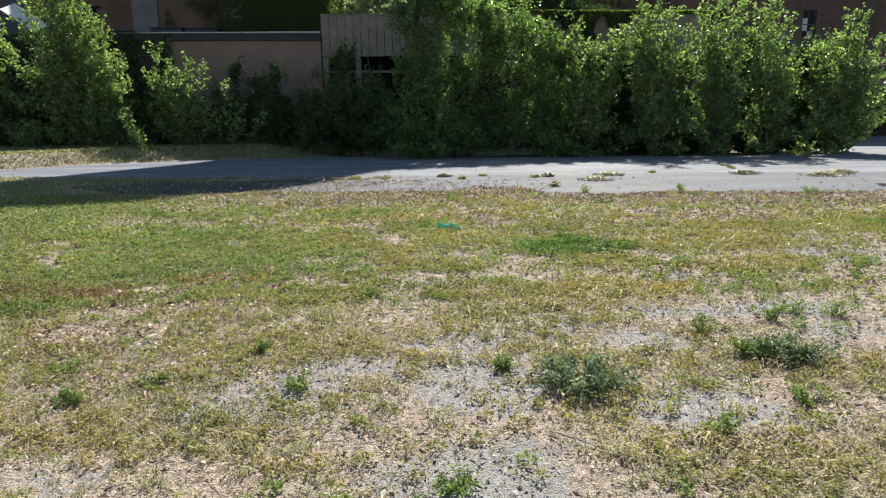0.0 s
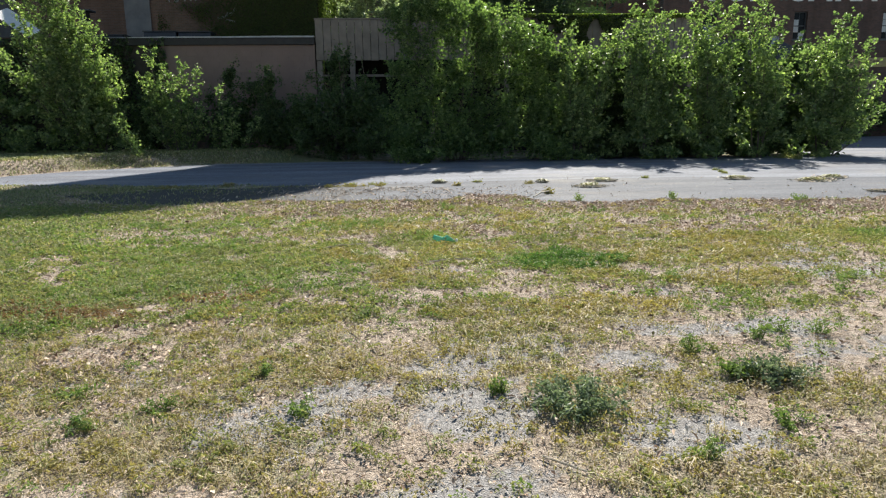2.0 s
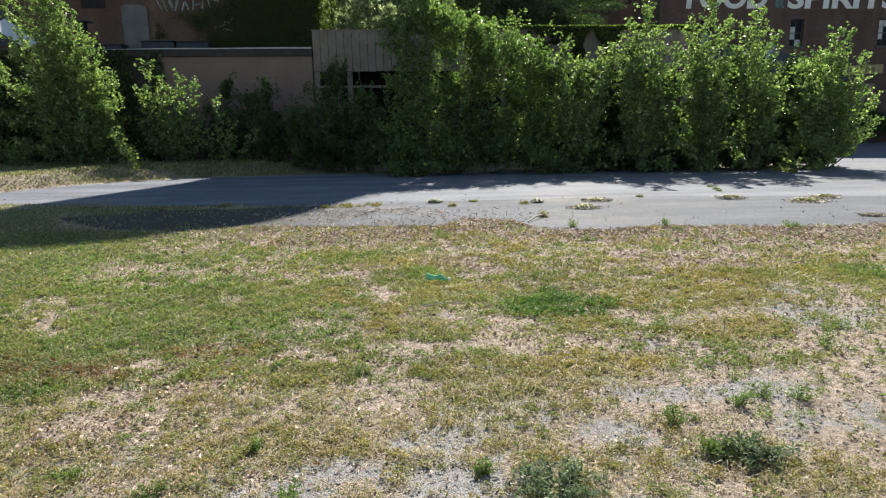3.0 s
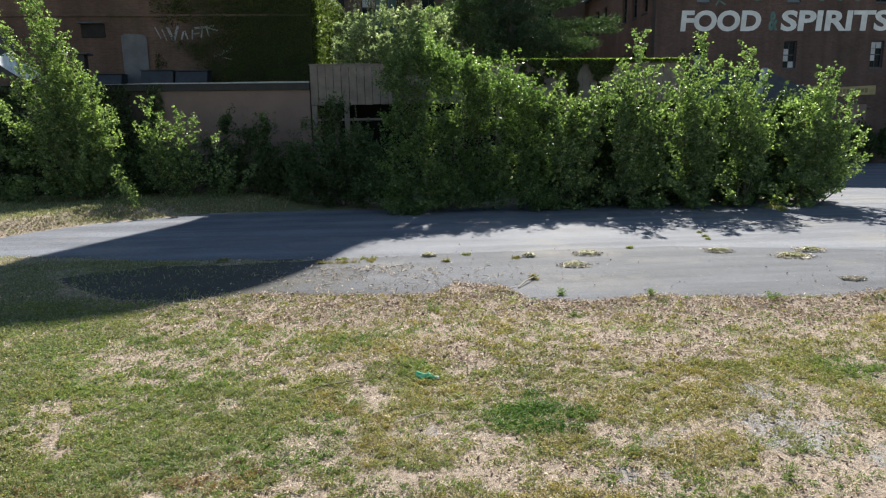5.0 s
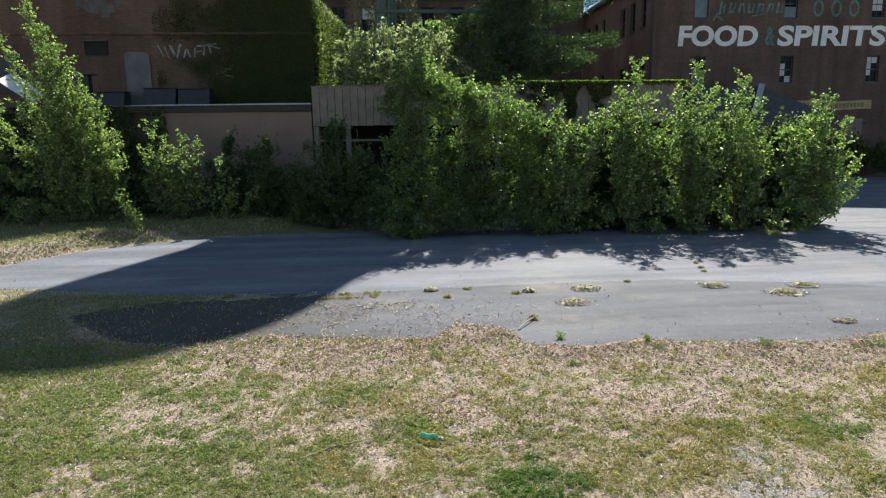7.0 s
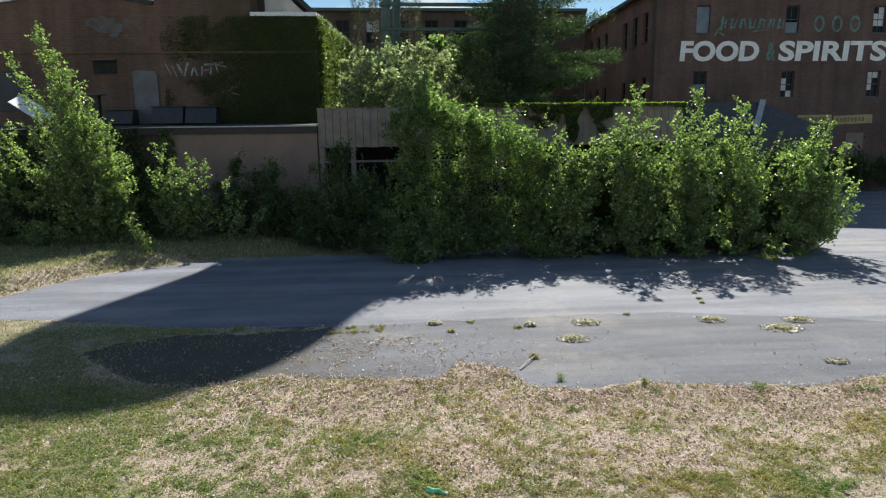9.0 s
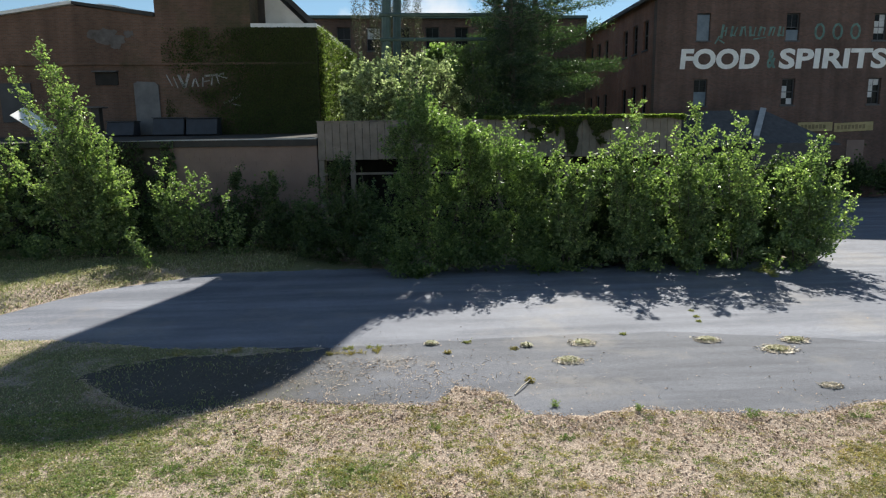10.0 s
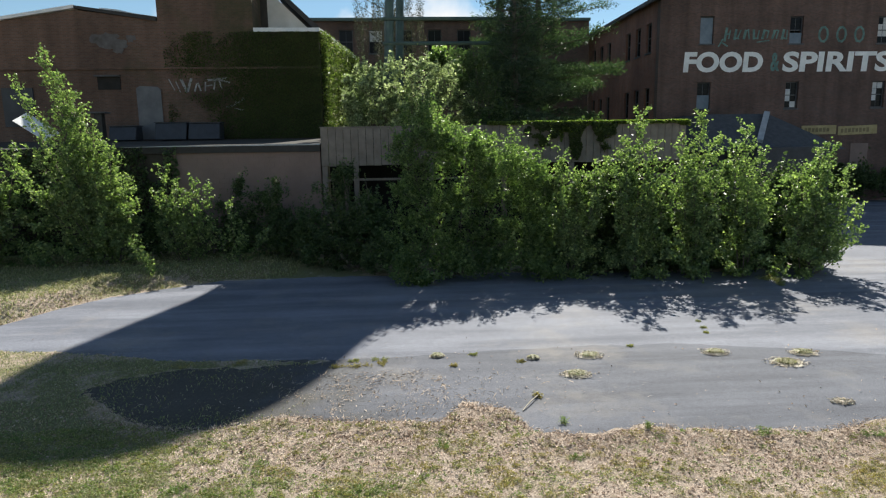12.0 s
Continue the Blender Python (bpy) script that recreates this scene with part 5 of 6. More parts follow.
poplar("poplar_bush", "upright young poplar with pointed top beside the lane", (9.0, 17.6),
       [(8.97, 17.6, 5.35, 1.0), (8.45, 17.5, 4.4, 0.9), (9.5, 17.7, 4.3, 0.9), (8.2, 17.2, 3.3, 1.0), (9.3, 17.1, 3.2, 1.0), (9.9, 17.3, 3.6, 0.9), (8.7, 17.0, 2.3, 1.0)],
       [(8.6, 17.2, 0.9, 0.8, 0.7, 0.9), (9.7, 17.3, 0.9, 0.7, 0.7, 0.9), (9.2, 17.3, 0.3, 0.8, 0.6, 0.3)], group="poplars by the lane")
poplar("poplar_bush", "upright young poplar with two pointed tops beside the lane", (10.8, 17.4),
       [(10.95, 17.5, 5.3, 1.0), (10.35, 17.5, 4.4, 0.9), (11.45, 17.3, 4.5, 0.9), (10.5, 16.9, 3.4, 1.0), (11.3, 16.9, 3.3, 1.0), (10.8, 16.7, 2.3, 1.0)],
       [(10.5, 17.0, 0.9, 0.7, 0.7, 0.9), (11.5, 17.0, 0.9, 0.7, 0.7, 0.9), (10.6, 17.2, 0.3, 0.7, 0.6, 0.3)], group="poplars by the lane")
poplar("poplar_bush", "leafy young poplar beside the lane", (12.4, 17.2),
       [(12.35, 17.3, 4.85, 1.0), (11.95, 17.2, 4.3, 0.9), (12.85, 17.2, 4.0, 0.9), (12.2, 16.7, 3.1, 1.0), (13.1, 16.9, 2.8, 1.0), (12.6, 16.6, 2.2, 1.0)],
       [(12.3, 16.9, 0.9, 0.7, 0.7, 0.9), (13.2, 17.0, 0.8, 0.6, 0.7, 0.8), (12.5, 17.1, 0.3, 0.8, 0.6, 0.3)], group="poplars by the lane")
poplar("poplar_bush", "broad rounded bush at the end of the row", (14.8, 17.3),
       [(14.3, 17.3, 3.5, 1.0), (14.9, 17.3, 4.1, 1.0), (15.35, 17.4, 4.15, 1.0), (15.9, 17.3, 3.4, 0.9), (13.7, 17.1, 3.2, 1.0), (14.6, 16.8, 2.8, 1.1), (15.4, 16.8, 2.6, 1.0), (16.4, 17.2, 2.2, 0.6), (16.5, 17.2, 1.5, 0.5), (13.9, 16.7, 2.1, 1.0)],
       [(14.2, 17.0, 1.0, 1.0, 0.8, 1.0), (15.2, 17.1, 0.9, 0.9, 0.8, 0.9), (14.4, 17.1, 0.3, 0.8, 0.6, 0.3)], group="poplars by the lane")
# Added fill behind the row: blocks sun and darkens gaps between the poplars
shrub("dark_shrub", "added dark undergrowth that blocks sun coming through the poplars", "bush",
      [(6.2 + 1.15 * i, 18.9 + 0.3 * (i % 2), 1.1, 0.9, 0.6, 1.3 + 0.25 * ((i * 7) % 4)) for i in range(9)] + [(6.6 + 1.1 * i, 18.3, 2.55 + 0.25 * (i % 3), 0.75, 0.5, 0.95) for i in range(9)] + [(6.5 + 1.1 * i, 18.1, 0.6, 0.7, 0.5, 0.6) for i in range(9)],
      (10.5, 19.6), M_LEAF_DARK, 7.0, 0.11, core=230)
shrub("silver_tree", "round-topped tree with silvery sunlit leaves behind the screen", "tree",
      [(0.2, 31.5, 6.95, 2.01, 1.56, 2.01), (2.32, 31.5, 7.4, 2.23, 1.67, 2.01), (4.54, 31.7, 7.18, 1.78, 1.56, 2.01), (-1.14, 31.5, 5.5, 1.0, 1.11, 1.45), (1.53, 31.7, 4.95, 3.57, 1.67, 1.9), (-1.03, 31.8, 6.62, 0.89, 1.0, 1.23)], (1.5, 31.9), M_LEAF_GREY, 4.2, 0.125, per=22, twig=0.45, shell=0.5, trunk_r=0.05, core=45, facing=(0.1, 0.35, 0.6))
shrub("dark_tree", "dark understorey tree behind the screen", "tree",
      [(5.6, 28.5, 6.0, 1.3, 1.2, 2.0), (8.4, 28.0, 5.0, 2.6, 1.0, 0.9), (5.0, 29.5, 8.0, 0.9, 0.9, 1.2), (6.6, 29, 5.4, 1.2, 1, 1.4)], (5.8, 28.6), M_LEAF_DARK, 5.0, 0.1, per=22, trunk_r=0.1)
shrub("dark_shrub", "dark ivy-like shrub at the foot of the mill wall", "bush",
      [(31.6, 39.4, 1.4, 1.3, 0.7, 1.5), (33.6, 39.5, 1.7, 1.2, 0.7, 1.8), (35.4, 39.4, 1.3, 1.2, 0.7, 1.4)], (33.4, 39.6), M_LEAF_DARK, 5.0, 0.13, core=90)
shrub("small_tree", "small light green tree in front of rear building", "tree",
      [(4.4, 46.0, 10.7, 1.3, 1.2, 1.4), (5.6, 46.2, 10.0, 1.2, 1.1, 1.3)], (4.6, 46.2), M_LEAF_LOCUST, 4.0, 0.16, trunk_r=0.15, per=18)


def pine(x, y, h, low, wide, count):
    """Tiers of level branches with needle sprays along side twigs, open between the tiers."""
    t = thing("pine_tree", "tall dark green pine with spreading layered branches", "tree", (x, y, 0))
    bm = bmesh.new()
    tube(bm, [(0, 0, -0.1), (0.1, 0, h * 0.5), (0, 0, h)], [0.32, 0.2, 0.03], 9)
    cents = []
    for k in range(count):
        z = low + (h - low - 0.6) * (k / count) ** 0.95
        reach = (wide * (1 - ((z - low) / (h - low + 1)) ** 1.4) + 0.4) * random.uniform(0.5, 1.2) * (0.72 + 0.28 * min(1.0, (z - low) / 3.5))
        a = k * 2.399 + random.uniform(-0.4, 0.4)
        way = Vector((math.cos(a), math.sin(a), 0))
        tip = way * reach + Vector((0, 0, z + reach * random.uniform(-0.16, 0.3)))
        foot = Vector((0.05, 0, z - 0.2))
        tube(bm, [foot, foot.lerp(tip, 0.6) + Vector((0, 0, -0.12)), tip], [0.05, 0.03, 0.006], 4)
        n = int((12 if z < 10.3 else 6) * reach)
        u = 0.12 + 0.88 * rng.random(n)
        c = np.array(foot)[None] + u[:, None] * (np.array(tip) - np.array(foot))[None]
        side = np.array([-way.y, way.x, 0.0])
        off = rng.normal(size=n) * 0.42 * (1.25 - u * 0.8)
        c = c + side[None] * off[:, None] + rng.normal(size=(n, 3)) * [0.1, 0.1, 0.06]
        spray = c[:, None] + rng.normal(size=(n, 19, 3)) * [0.21, 0.21, 0.15] + np.array([0, 0, 0.05])
        cents.append(spray.reshape(-1, 3))
    c = np.concatenate(cents)
    part("crown", leaf_mesh("crown", c, 0.26, 0.5, -0.5, 0.16, 0.5), M_NEEDLE, t, "dark green needle clusters")
    part("trunk", bm, M_BARK, t)


pine(10.3, 39.3, 22.5, 4.5, 6.2, 120)
pine(7.3, 31.2, 14.5, 4.5, 2.8, 64)


def weeping(x, y):
    t = thing("weeping_birch", "tall thin-leaved weeping tree with hanging strands", "tree", (x, y, 0))
    bm = bmesh.new()
    tube(bm, [(0, 0, -0.1), (0.1, 0, 9), (0, 0, 19)], [0.3, 0.2, 0.05], 8)
    cents = []
    for k in range(120):
        a, r = random.uniform(0, 6.283), 2.9 * math.sqrt(random.random())
        top = random.uniform(12, 19)
        ln = random.uniform(2.5, 6)
        n = int(ln * 34)
        s = rng.random(n)
        c = np.stack([np.full(n, math.cos(a) * r), np.full(n, math.sin(a) * r), top - s * ln], -1) + rng.normal(size=(n, 3)) * [0.07, 0.07, 0.05]
        cents.append(c)
        if k % 4 == 0:
            tube(bm, [(0.05, 0, top - 1.5), (math.cos(a) * r, math.sin(a) * r, top)], [0.05, 0.01], 4)
    part("crown", leaf_mesh("crown", np.concatenate(cents), 0.12, 0.3, 1.2, 0.4), M_LEAF_BIRCH, t, "hanging leafy strands")
    part("trunk", bm, M_BARK, t)


weeping(0.6, 46.5)


def ivy(name, label, n, place, leaf, mat, toward):
    """Climbing leaves on a wall: place(n) gives their centres."""
    c = place(n)
    me = leaf_mesh(name, c, leaf, 0.6, 0.6, 0.85, 0.5, None, np.array(toward))
    tagged(part(name, me, mat), label, "ivy", kind="stuff")


def on_front(n):
    x, z = rng.uniform(-10.4, -2.7, n), rng.uniform(4.9, 10.15, n)
    keep = fbm(x, z, 1.5, 91) + 0.09 * (x + 7.5) - 0.03 * np.abs(z - 7) > 0.22 + 0.46 * rng.random(n)
    hole = rng.random(n) < 0.95 * np.exp(-(((x + 8.8) / 1.9) ** 2 + ((z - 7.6) / 0.6) ** 2) ** 2)
    keep &= ~hole & (((x + 11.3) / 0.75) ** 2 + ((z - 6.2) / 1.4) ** 2 > 1)
    x, z = x[keep], z[keep]
    return np.stack([x, 30.85 - 0.07 * rng.random(len(x)) ** 2, z], -1)


def on_side(n):
    s, z = rng.random(n), rng.uniform(4.0, 10.25, n)
    keep = fbm(s * 30, z * 0.35, 1.2, 93) > 0.36 + 0.14 * rng.random(n) - 0.2 * (z > 9.6)
    s, z = s[keep], z[keep]
    y = 30.9 + s * 10.8
    return np.stack([-2.7 + s * 1.1 + 0.35 * rng.random(len(s)) ** 2, y, z], -1)


def on_screen(n):
    x = rng.uniform(4.8, 13.2, n)
    droop = 0.12 + 0.7 * np.clip(fbm(x, x * 0, 1.2, 95) - 0.5, 0, 1) + 0.9 * np.exp(-((x - 7.9) / 0.6) ** 4) * fbm(x, x * 0, 0.15, 98) + 0.7 * np.exp(-((x - 9.6) / 0.4) ** 4) * fbm(x, x * 0, 0.15, 98)
    z = 5.33 - droop * rng.random(n) ** 1.4 + 0.06 * (fbm(x, x * 0 + 4, 0.4, 96) - 0.5)
    return np.stack([x, 23.1 - 0.12 * rng.random(n) + 0.25 * (z > 5.2) * rng.random(n), z], -1)


def on_boards(n):
    x, u = rng.uniform(6.3, 10.2, n), rng.random(n) ** 0.8
    drop = 1.15 * np.exp(-((x - 7.0) / 0.8) ** 4) + 1.7 * np.exp(-((x - 8.45) / 0.33) ** 4) + 1.2 * np.exp(-((x - 9.65) / 0.5) ** 4)
    z = 5.3 - drop * u * (0.45 + 0.8 * fbm(x, x * 0 + 2, 0.3, 99))
    keep = (drop > 0.15) & (fbm(x, z, 0.35, 100) > 0.3 + 0.25 * u)
    return np.stack([x, 23.08 - 0.16 * rng.random(n) ** 1.5, z], -1)[keep]


def on_shed(n):
    x, z = rng.uniform(-16, -7.5, n), rng.uniform(0.1, 4.5, n)
    keep = fbm(x, z, 1.2, 97) > 0.4
    return np.stack([x, 23.1 - 0.12 * rng.random(n), z], -1)[keep]


ivy("ivy_front", "dark green ivy covering the shaded brick front", 48000, on_front, 0.066, M_LEAF_IVY_SHADED, (0, -1.3, 0.4))
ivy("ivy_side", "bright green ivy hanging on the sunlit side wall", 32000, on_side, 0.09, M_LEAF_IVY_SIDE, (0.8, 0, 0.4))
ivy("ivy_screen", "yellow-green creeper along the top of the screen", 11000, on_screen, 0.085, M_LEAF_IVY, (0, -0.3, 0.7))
ivy("hanging_creeper", "dark green creeper hanging down over the board screen", 7000, on_boards, 0.085, M_LEAF_IVY_SHADED, (0, -1.0, 0.4))
ivy("ivy_shed", "dark creeper on the shed wall", 9000, on_shed, 0.12, M_LEAF_DARK, (0, -0.8, 0.4))


# ---- turf, litter and weeds ----
def blades(name, label, x, y, dry, height, width):
    n = len(x)
    z = np.where(paved(x, y) > 0, np.maximum(0.01, lift(x, y)), lift(x, y)) - 0.004
    a = rng.random(n) * 6.283
    tilt = 0.45 + 0.9 * rng.random(n)
    h = height * (0.55 + 0.9 * rng.random(n))
    w = width * (0.6 + 0.8 * rng.random(n))
    dx, dy = np.cos(a), np.sin(a)
    base = np.stack([x, y, z], -1)
    side = np.stack([-dy, dx, 0 * a], -1) * w[:, None] / 2
    m = base + np.stack([dx * tilt * 0.35 * h, dy * tilt * 0.35 * h, h * 0.6], -1)
    tip = base + np.stack([dx * tilt * h, dy * tilt * h, h * (1.0 - 0.55 * tilt)], -1)
    v = np.stack([base - side * 0.6, base + side * 0.6, m + side, m - side, tip], 1).reshape(-1, 3)
    i = np.arange(n)[:, None] * 5
    f = np.concatenate([i + [[0, 1, 2]], i + [[0, 2, 3]], i + [[3, 2, 4]]], 0)
    me = mesh_np(name, v, f, {"dry": np.repeat(dry, 5)})
    return tagged(part(name, me, M_BLADE), label, "grass", kind="stuff")


def scatter(n, x0, x1, y0, y1, power=1.0):
    y = y0 + (y1 - y0) * rng.random(n) ** power
    x = rng.uniform(x0, x1, n)
    return x, y


def tufts(n, region, height, width, per, radius, parched=0.0):
    """Tufts of blades over a region of the lawn, as thick as the turf there."""
    x0, x1, y0, y1 = region
    x, y = scatter(n, x0, x1, y0, y1)
    turf, bare, straw, dry = cover(x, y)
    keep = rng.random(n) < np.clip((turf - 0.1 + 0.35 * parched) * 1.2, 0.07 + 0.3 * parched, 1) * (paved(x, y) < -0.02)
    x, y, turf, dry = x[keep], y[keep], turf[keep], dry[keep]
    m = len(x)
    dry = np.clip(dry + parched + rng.normal(size=m) * 0.28, 0, 1)
    tall = (0.55 + 0.7 * rng.random(m)) * (0.75 + 0.45 * turf)
    a, r = rng.random((m, per)) * 6.283, np.sqrt(rng.random((m, per))) * radius * tall[:, None]
    bx, by = (x[:, None] + np.cos(a) * r).ravel(), (y[:, None] + np.sin(a) * r).ravel()
    d = np.clip(np.repeat(dry, per) + rng.normal(size=m * per) * 0.12, 0, 1)
    return bx, by, d, np.repeat(tall, per) * height, np.full(m * per, width)


def mounds(label, x, y, rad, high, leaf, per, mat):
    """Low rounded clumps of small leaves."""
    m = len(x)
    rad = rad * (0.55 + 0.9 * rng.random((m, 1)) ** 1.5)
    a, q = rng.random((m, per)) * 6.283, np.sqrt(rng.random((m, per)))
    squeeze = 0.6 + 0.4 * rng.random((m, 1))
    bx, by = (x[:, None] + np.cos(a) * q * rad).ravel(), (y[:, None] + np.sin(a) * q * rad * squeeze).ravel()
    top = high * (0.5 + 0.8 * rng.random((m, 1)))
    z = (top * (1 - 0.85 * q ** 2) * (0.25 + 0.75 * rng.random((m, per)))).ravel()
    c = np.stack([bx, by, lift(bx, by) + 0.006 + z], -1)
    tagged(part("ground_weeds", leaf_mesh("ground_weeds", c, leaf, 0.7, -0.25, 0.5), mat), label, "weeds", kind="stuff")


RUST = [(-0.9, 1.85, 0.6, 0.14, 0.85), (-0.1, 2.15, 0.5, 0.14, 0.6), (-1.6, 2.0, 0.5, 0.2, 0.7), (2.2, 1.5, 0.3, 0.12, 0.35), (0.9, 0.6, 0.3, 0.1, 0.3)]


def in_view(x, y):
    return (np.abs(x - 1.1) < 1.7 + 1.0 * (y + 1)) & (paved(x, y) < -0.06)


def lawn():
    sets = [tufts(6500, (-1.8, 4.0, -0.7, 1.2), 0.02, 0.0034, 9, 0.035, 0.4), tufts(5000, (-3.6, 5.8, 1.2, 3.4), 0.024, 0.0044, 8, 0.04, 0.35), tufts(4200, (-1.8, 4.0, -0.7, 1.0), 0.03, 0.0032, 12, 0.026), tufts(500, (-1.8, 4.0, -0.7, 1.0), 0.055, 0.0034, 18, 0.04), tufts(6500, (-3.6, 5.8, 1.0, 3.0), 0.032, 0.0043, 9, 0.03), tufts(800, (-3.6, 5.8, 1.0, 3.0), 0.06, 0.0046, 15, 0.05),
            tufts(15000, (-8.5, 10.8, 3.0, 7.6), 0.036, 0.0068, 8, 0.045), tufts(1600, (-8.5, 10.8, 3.0, 7.6), 0.06, 0.0072, 12, 0.07),
            tufts(6500, (-9, 11, -7, -0.65), 0.04, 0.009, 6, 0.06), tufts(1500, (-8, -1.7, -0.7, 3.0), 0.05, 0.008, 5, 0.05), tufts(1500, (3.9, 10, -0.7, 3.0), 0.05, 0.008, 5, 0.05)]
    x, y, d, h, w = [np.concatenate([q[i] for q in sets]) for i in range(5)]
    blades("grass", "short patchy lawn grass, green and straw coloured", x, y, d, h, w)
    # leafy weed clumps in the turf, smaller towards the bare foreground
    for n, box_, rad, high, leaf, per in ((4600, (-1.9, 4.1, -0.7, 1.7), 0.05, 0.04, 0.015, 30), (8500, (-3.6, 5.8, 1.5, 4.0), 0.065, 0.042, 0.02, 26), (12500, (-8, 9.5, 3.8, 7.5), 0.085, 0.045, 0.03, 15)):
        x, y = scatter(n, *box_)
        turf, bare, straw, dry = cover(x, y)
        want = np.clip(0.22 + (turf - 0.2) * 1.9 * (1.2 - 0.55 * dry) - 0.15 * straw, 0.14, 1)
        keep = (rng.random(n) < want) & in_view(x, y)
        x, y, dry = x[keep], y[keep], dry[keep]
        deep = (fbm(x, y, 0.6, 61) + 0.2 * rng.normal(size=len(x)) > 0.52) & (dry < 0.62)
        gold = (fbm(x, y, 0.45, 67) + 0.2 * rng.normal(size=len(x)) > 0.5) & (dry > 0.6)
        rust = (rng.random(len(x)) < blobs(x, y, RUST)) & ~gold
        deep, low = deep & ~rust, ~deep & ~gold & ~rust
        mounds("reddish-brown withered weed clumps in the turf", x[rust], y[rust], rad, high, leaf, per, M_WEED_RUST)
        mounds("low olive-green weed clumps through the dry turf", x[low], y[low], rad, high, leaf, per, M_WEED_LOW)
        mounds("parched golden-yellow clumps in the dry turf", x[gold], y[gold], rad, high, leaf, per, M_WEED_DRY)
        mounds("darker green broad-leaved weed clumps in the turf", x[deep], y[deep], rad, high, leaf, per, M_WEED)
    # coarser clumps over the rest of the lawn, beside and behind the walk
    x, y = scatter(10000, -9, 11, -7, 3.5)
    turf, bare, straw, dry = cover(x, y)
    keep = (rng.random(len(x)) < np.clip(0.2 + 1.2 * (turf - 0.15), 0.08, 1)) & ~((np.abs(x - 1.1) < 1.7 + 1.0 * (y + 1)) & (y > -0.7))
    x, y, dry = x[keep], y[keep], dry[keep]
    mounds("low olive-green weed clumps around the open lawn", x[dry < 0.6], y[dry < 0.6], 0.11, 0.045, 0.05, 9, M_WEED_LOW)
    mounds("parched golden-yellow clumps around the open lawn", x[dry >= 0.6], y[dry >= 0.6], 0.11, 0.045, 0.05, 9, M_WEED_DRY)
    # verge beyond the lane and strip between lane and apron
    x, y = scatter(85000, -17, -2.5, 12.8, 22.5)
    out = -paved(x, y)
    k = (out > -0.05) & (rng.random(len(x)) < (0.5 + 0.9 * (fbm(x, y, 0.8, 31) - 0.4)) * np.clip(0.2 + (out + 0.9 * (fbm(x, y, 0.5, 32) - 0.5)) / 0.7, 0.05, 1))
    blades("grass", "rough grass verge below the bushes", x[k], y[k], np.clip(0.2 + 0.8 * (fbm(x[k], y[k], 0.7, 30) - 0.45) + 0.25 * rng.normal(size=k.sum()), 0, 1), 0.1, 0.018)
    x, y = scatter(80000, -12, 1.2, 5.0, 12.2)
    inside = paved(x, y)
    creep = np.exp(-np.clip(inside, 0, 9) / 0.55) * (inside > 0) * (y < 10.3) * np.clip((fbm(x, y, 0.45, 36) - 0.36) * 5, 0, 1) * np.clip((-0.3 - x) / 2.2, 0, 1)
    k = rng.random(len(x)) < np.where(inside < 0, (0.55 + 1.1 * (fbm(x, y, 0.8, 33) - 0.45)) * np.clip((-0.2 - x + 1.6 * (fbm(x, y, 0.6, 34) - 0.5)) / 2.2, 0, 1), 0.75 * creep)
    blades("grass", "short grass strip beside the lane", x[k], y[k], np.clip(0.2 + 0.3 * rng.normal(size=k.sum()), 0, 1), 0.05, 0.013)


def flakes(name, label, mat, sets, want, length, width, curl, rise=0.01, tilt=0.22):
    """Flat bits strewn over the ground: straw, dead leaves or chips, by a wish for each place."""
    xs, ys = [], []
    for n, y0, y1, half in sets:
        x, y = scatter(n, 1.1 - half, 1.1 + half, y0, y1)
        xs.append(x), ys.append(y)
    x, y = np.concatenate(xs), np.concatenate(ys)
    keep = rng.random(len(x)) < want(x, y)
    x, y = x[keep], y[keep]
    n = len(x)
    z = np.where(paved(x, y) > 0, np.maximum(0.013, lift(x, y)), lift(x, y)) + 0.002 + rise * rng.random(n)
    far = np.clip((y + 0.5) / 6, 0, 1.6)
    d = rng.normal(size=(n, 3)) * [1, 1, tilt]
    d /= np.linalg.norm(d, axis=1)[:, None]
    s = np.cross(d, np.array([0, 0, 1.0]) + rng.normal(size=(n, 3)) * 0.5)
    s /= np.linalg.norm(s, axis=1)[:, None]
    L = (length * (0.4 + 1.2 * rng.random(n) ** 2) * (1 + 0.6 * far))[:, None] / 2
    W = width * (0.6 + 0.8 * rng.random(n))[:, None] * (1 + 1.1 * far)[:, None] / 2
    c = np.stack([x, y, z], -1)
    up = np.array([0, 0, 1.0]) * L * curl
    v = np.stack([c - d * L, c + s * W + up, c + d * L, c - s * W + up], 1).reshape(-1, 3)
    i = np.arange(n)[:, None] * 4
    me = mesh_np(name, v, np.concatenate([i + [[0, 1, 2]], i + [[0, 2, 3]]], 0))
    tagged(part(name, me, mat), label, "litter", kind="stuff")


def want_straw(x, y):
    turf, bare, straw, dry = cover(x, y)
    wisp = np.exp(-((x - 0.8) / 1.4) ** 2 - ((y - 8.6) / 1.0) ** 2) * (fbm(x, y, 0.5, 35) > 0.5)
    w = np.where(paved(x, y) > 0.02, 0.55 * wisp + 0.006, 0.3 + 0.7 * straw + 0.25 * dry - 0.5 * bare)
    return np.where(y > 12.6, (x < -3.5) * (paved(x, y) < 0) * 0.4, w)


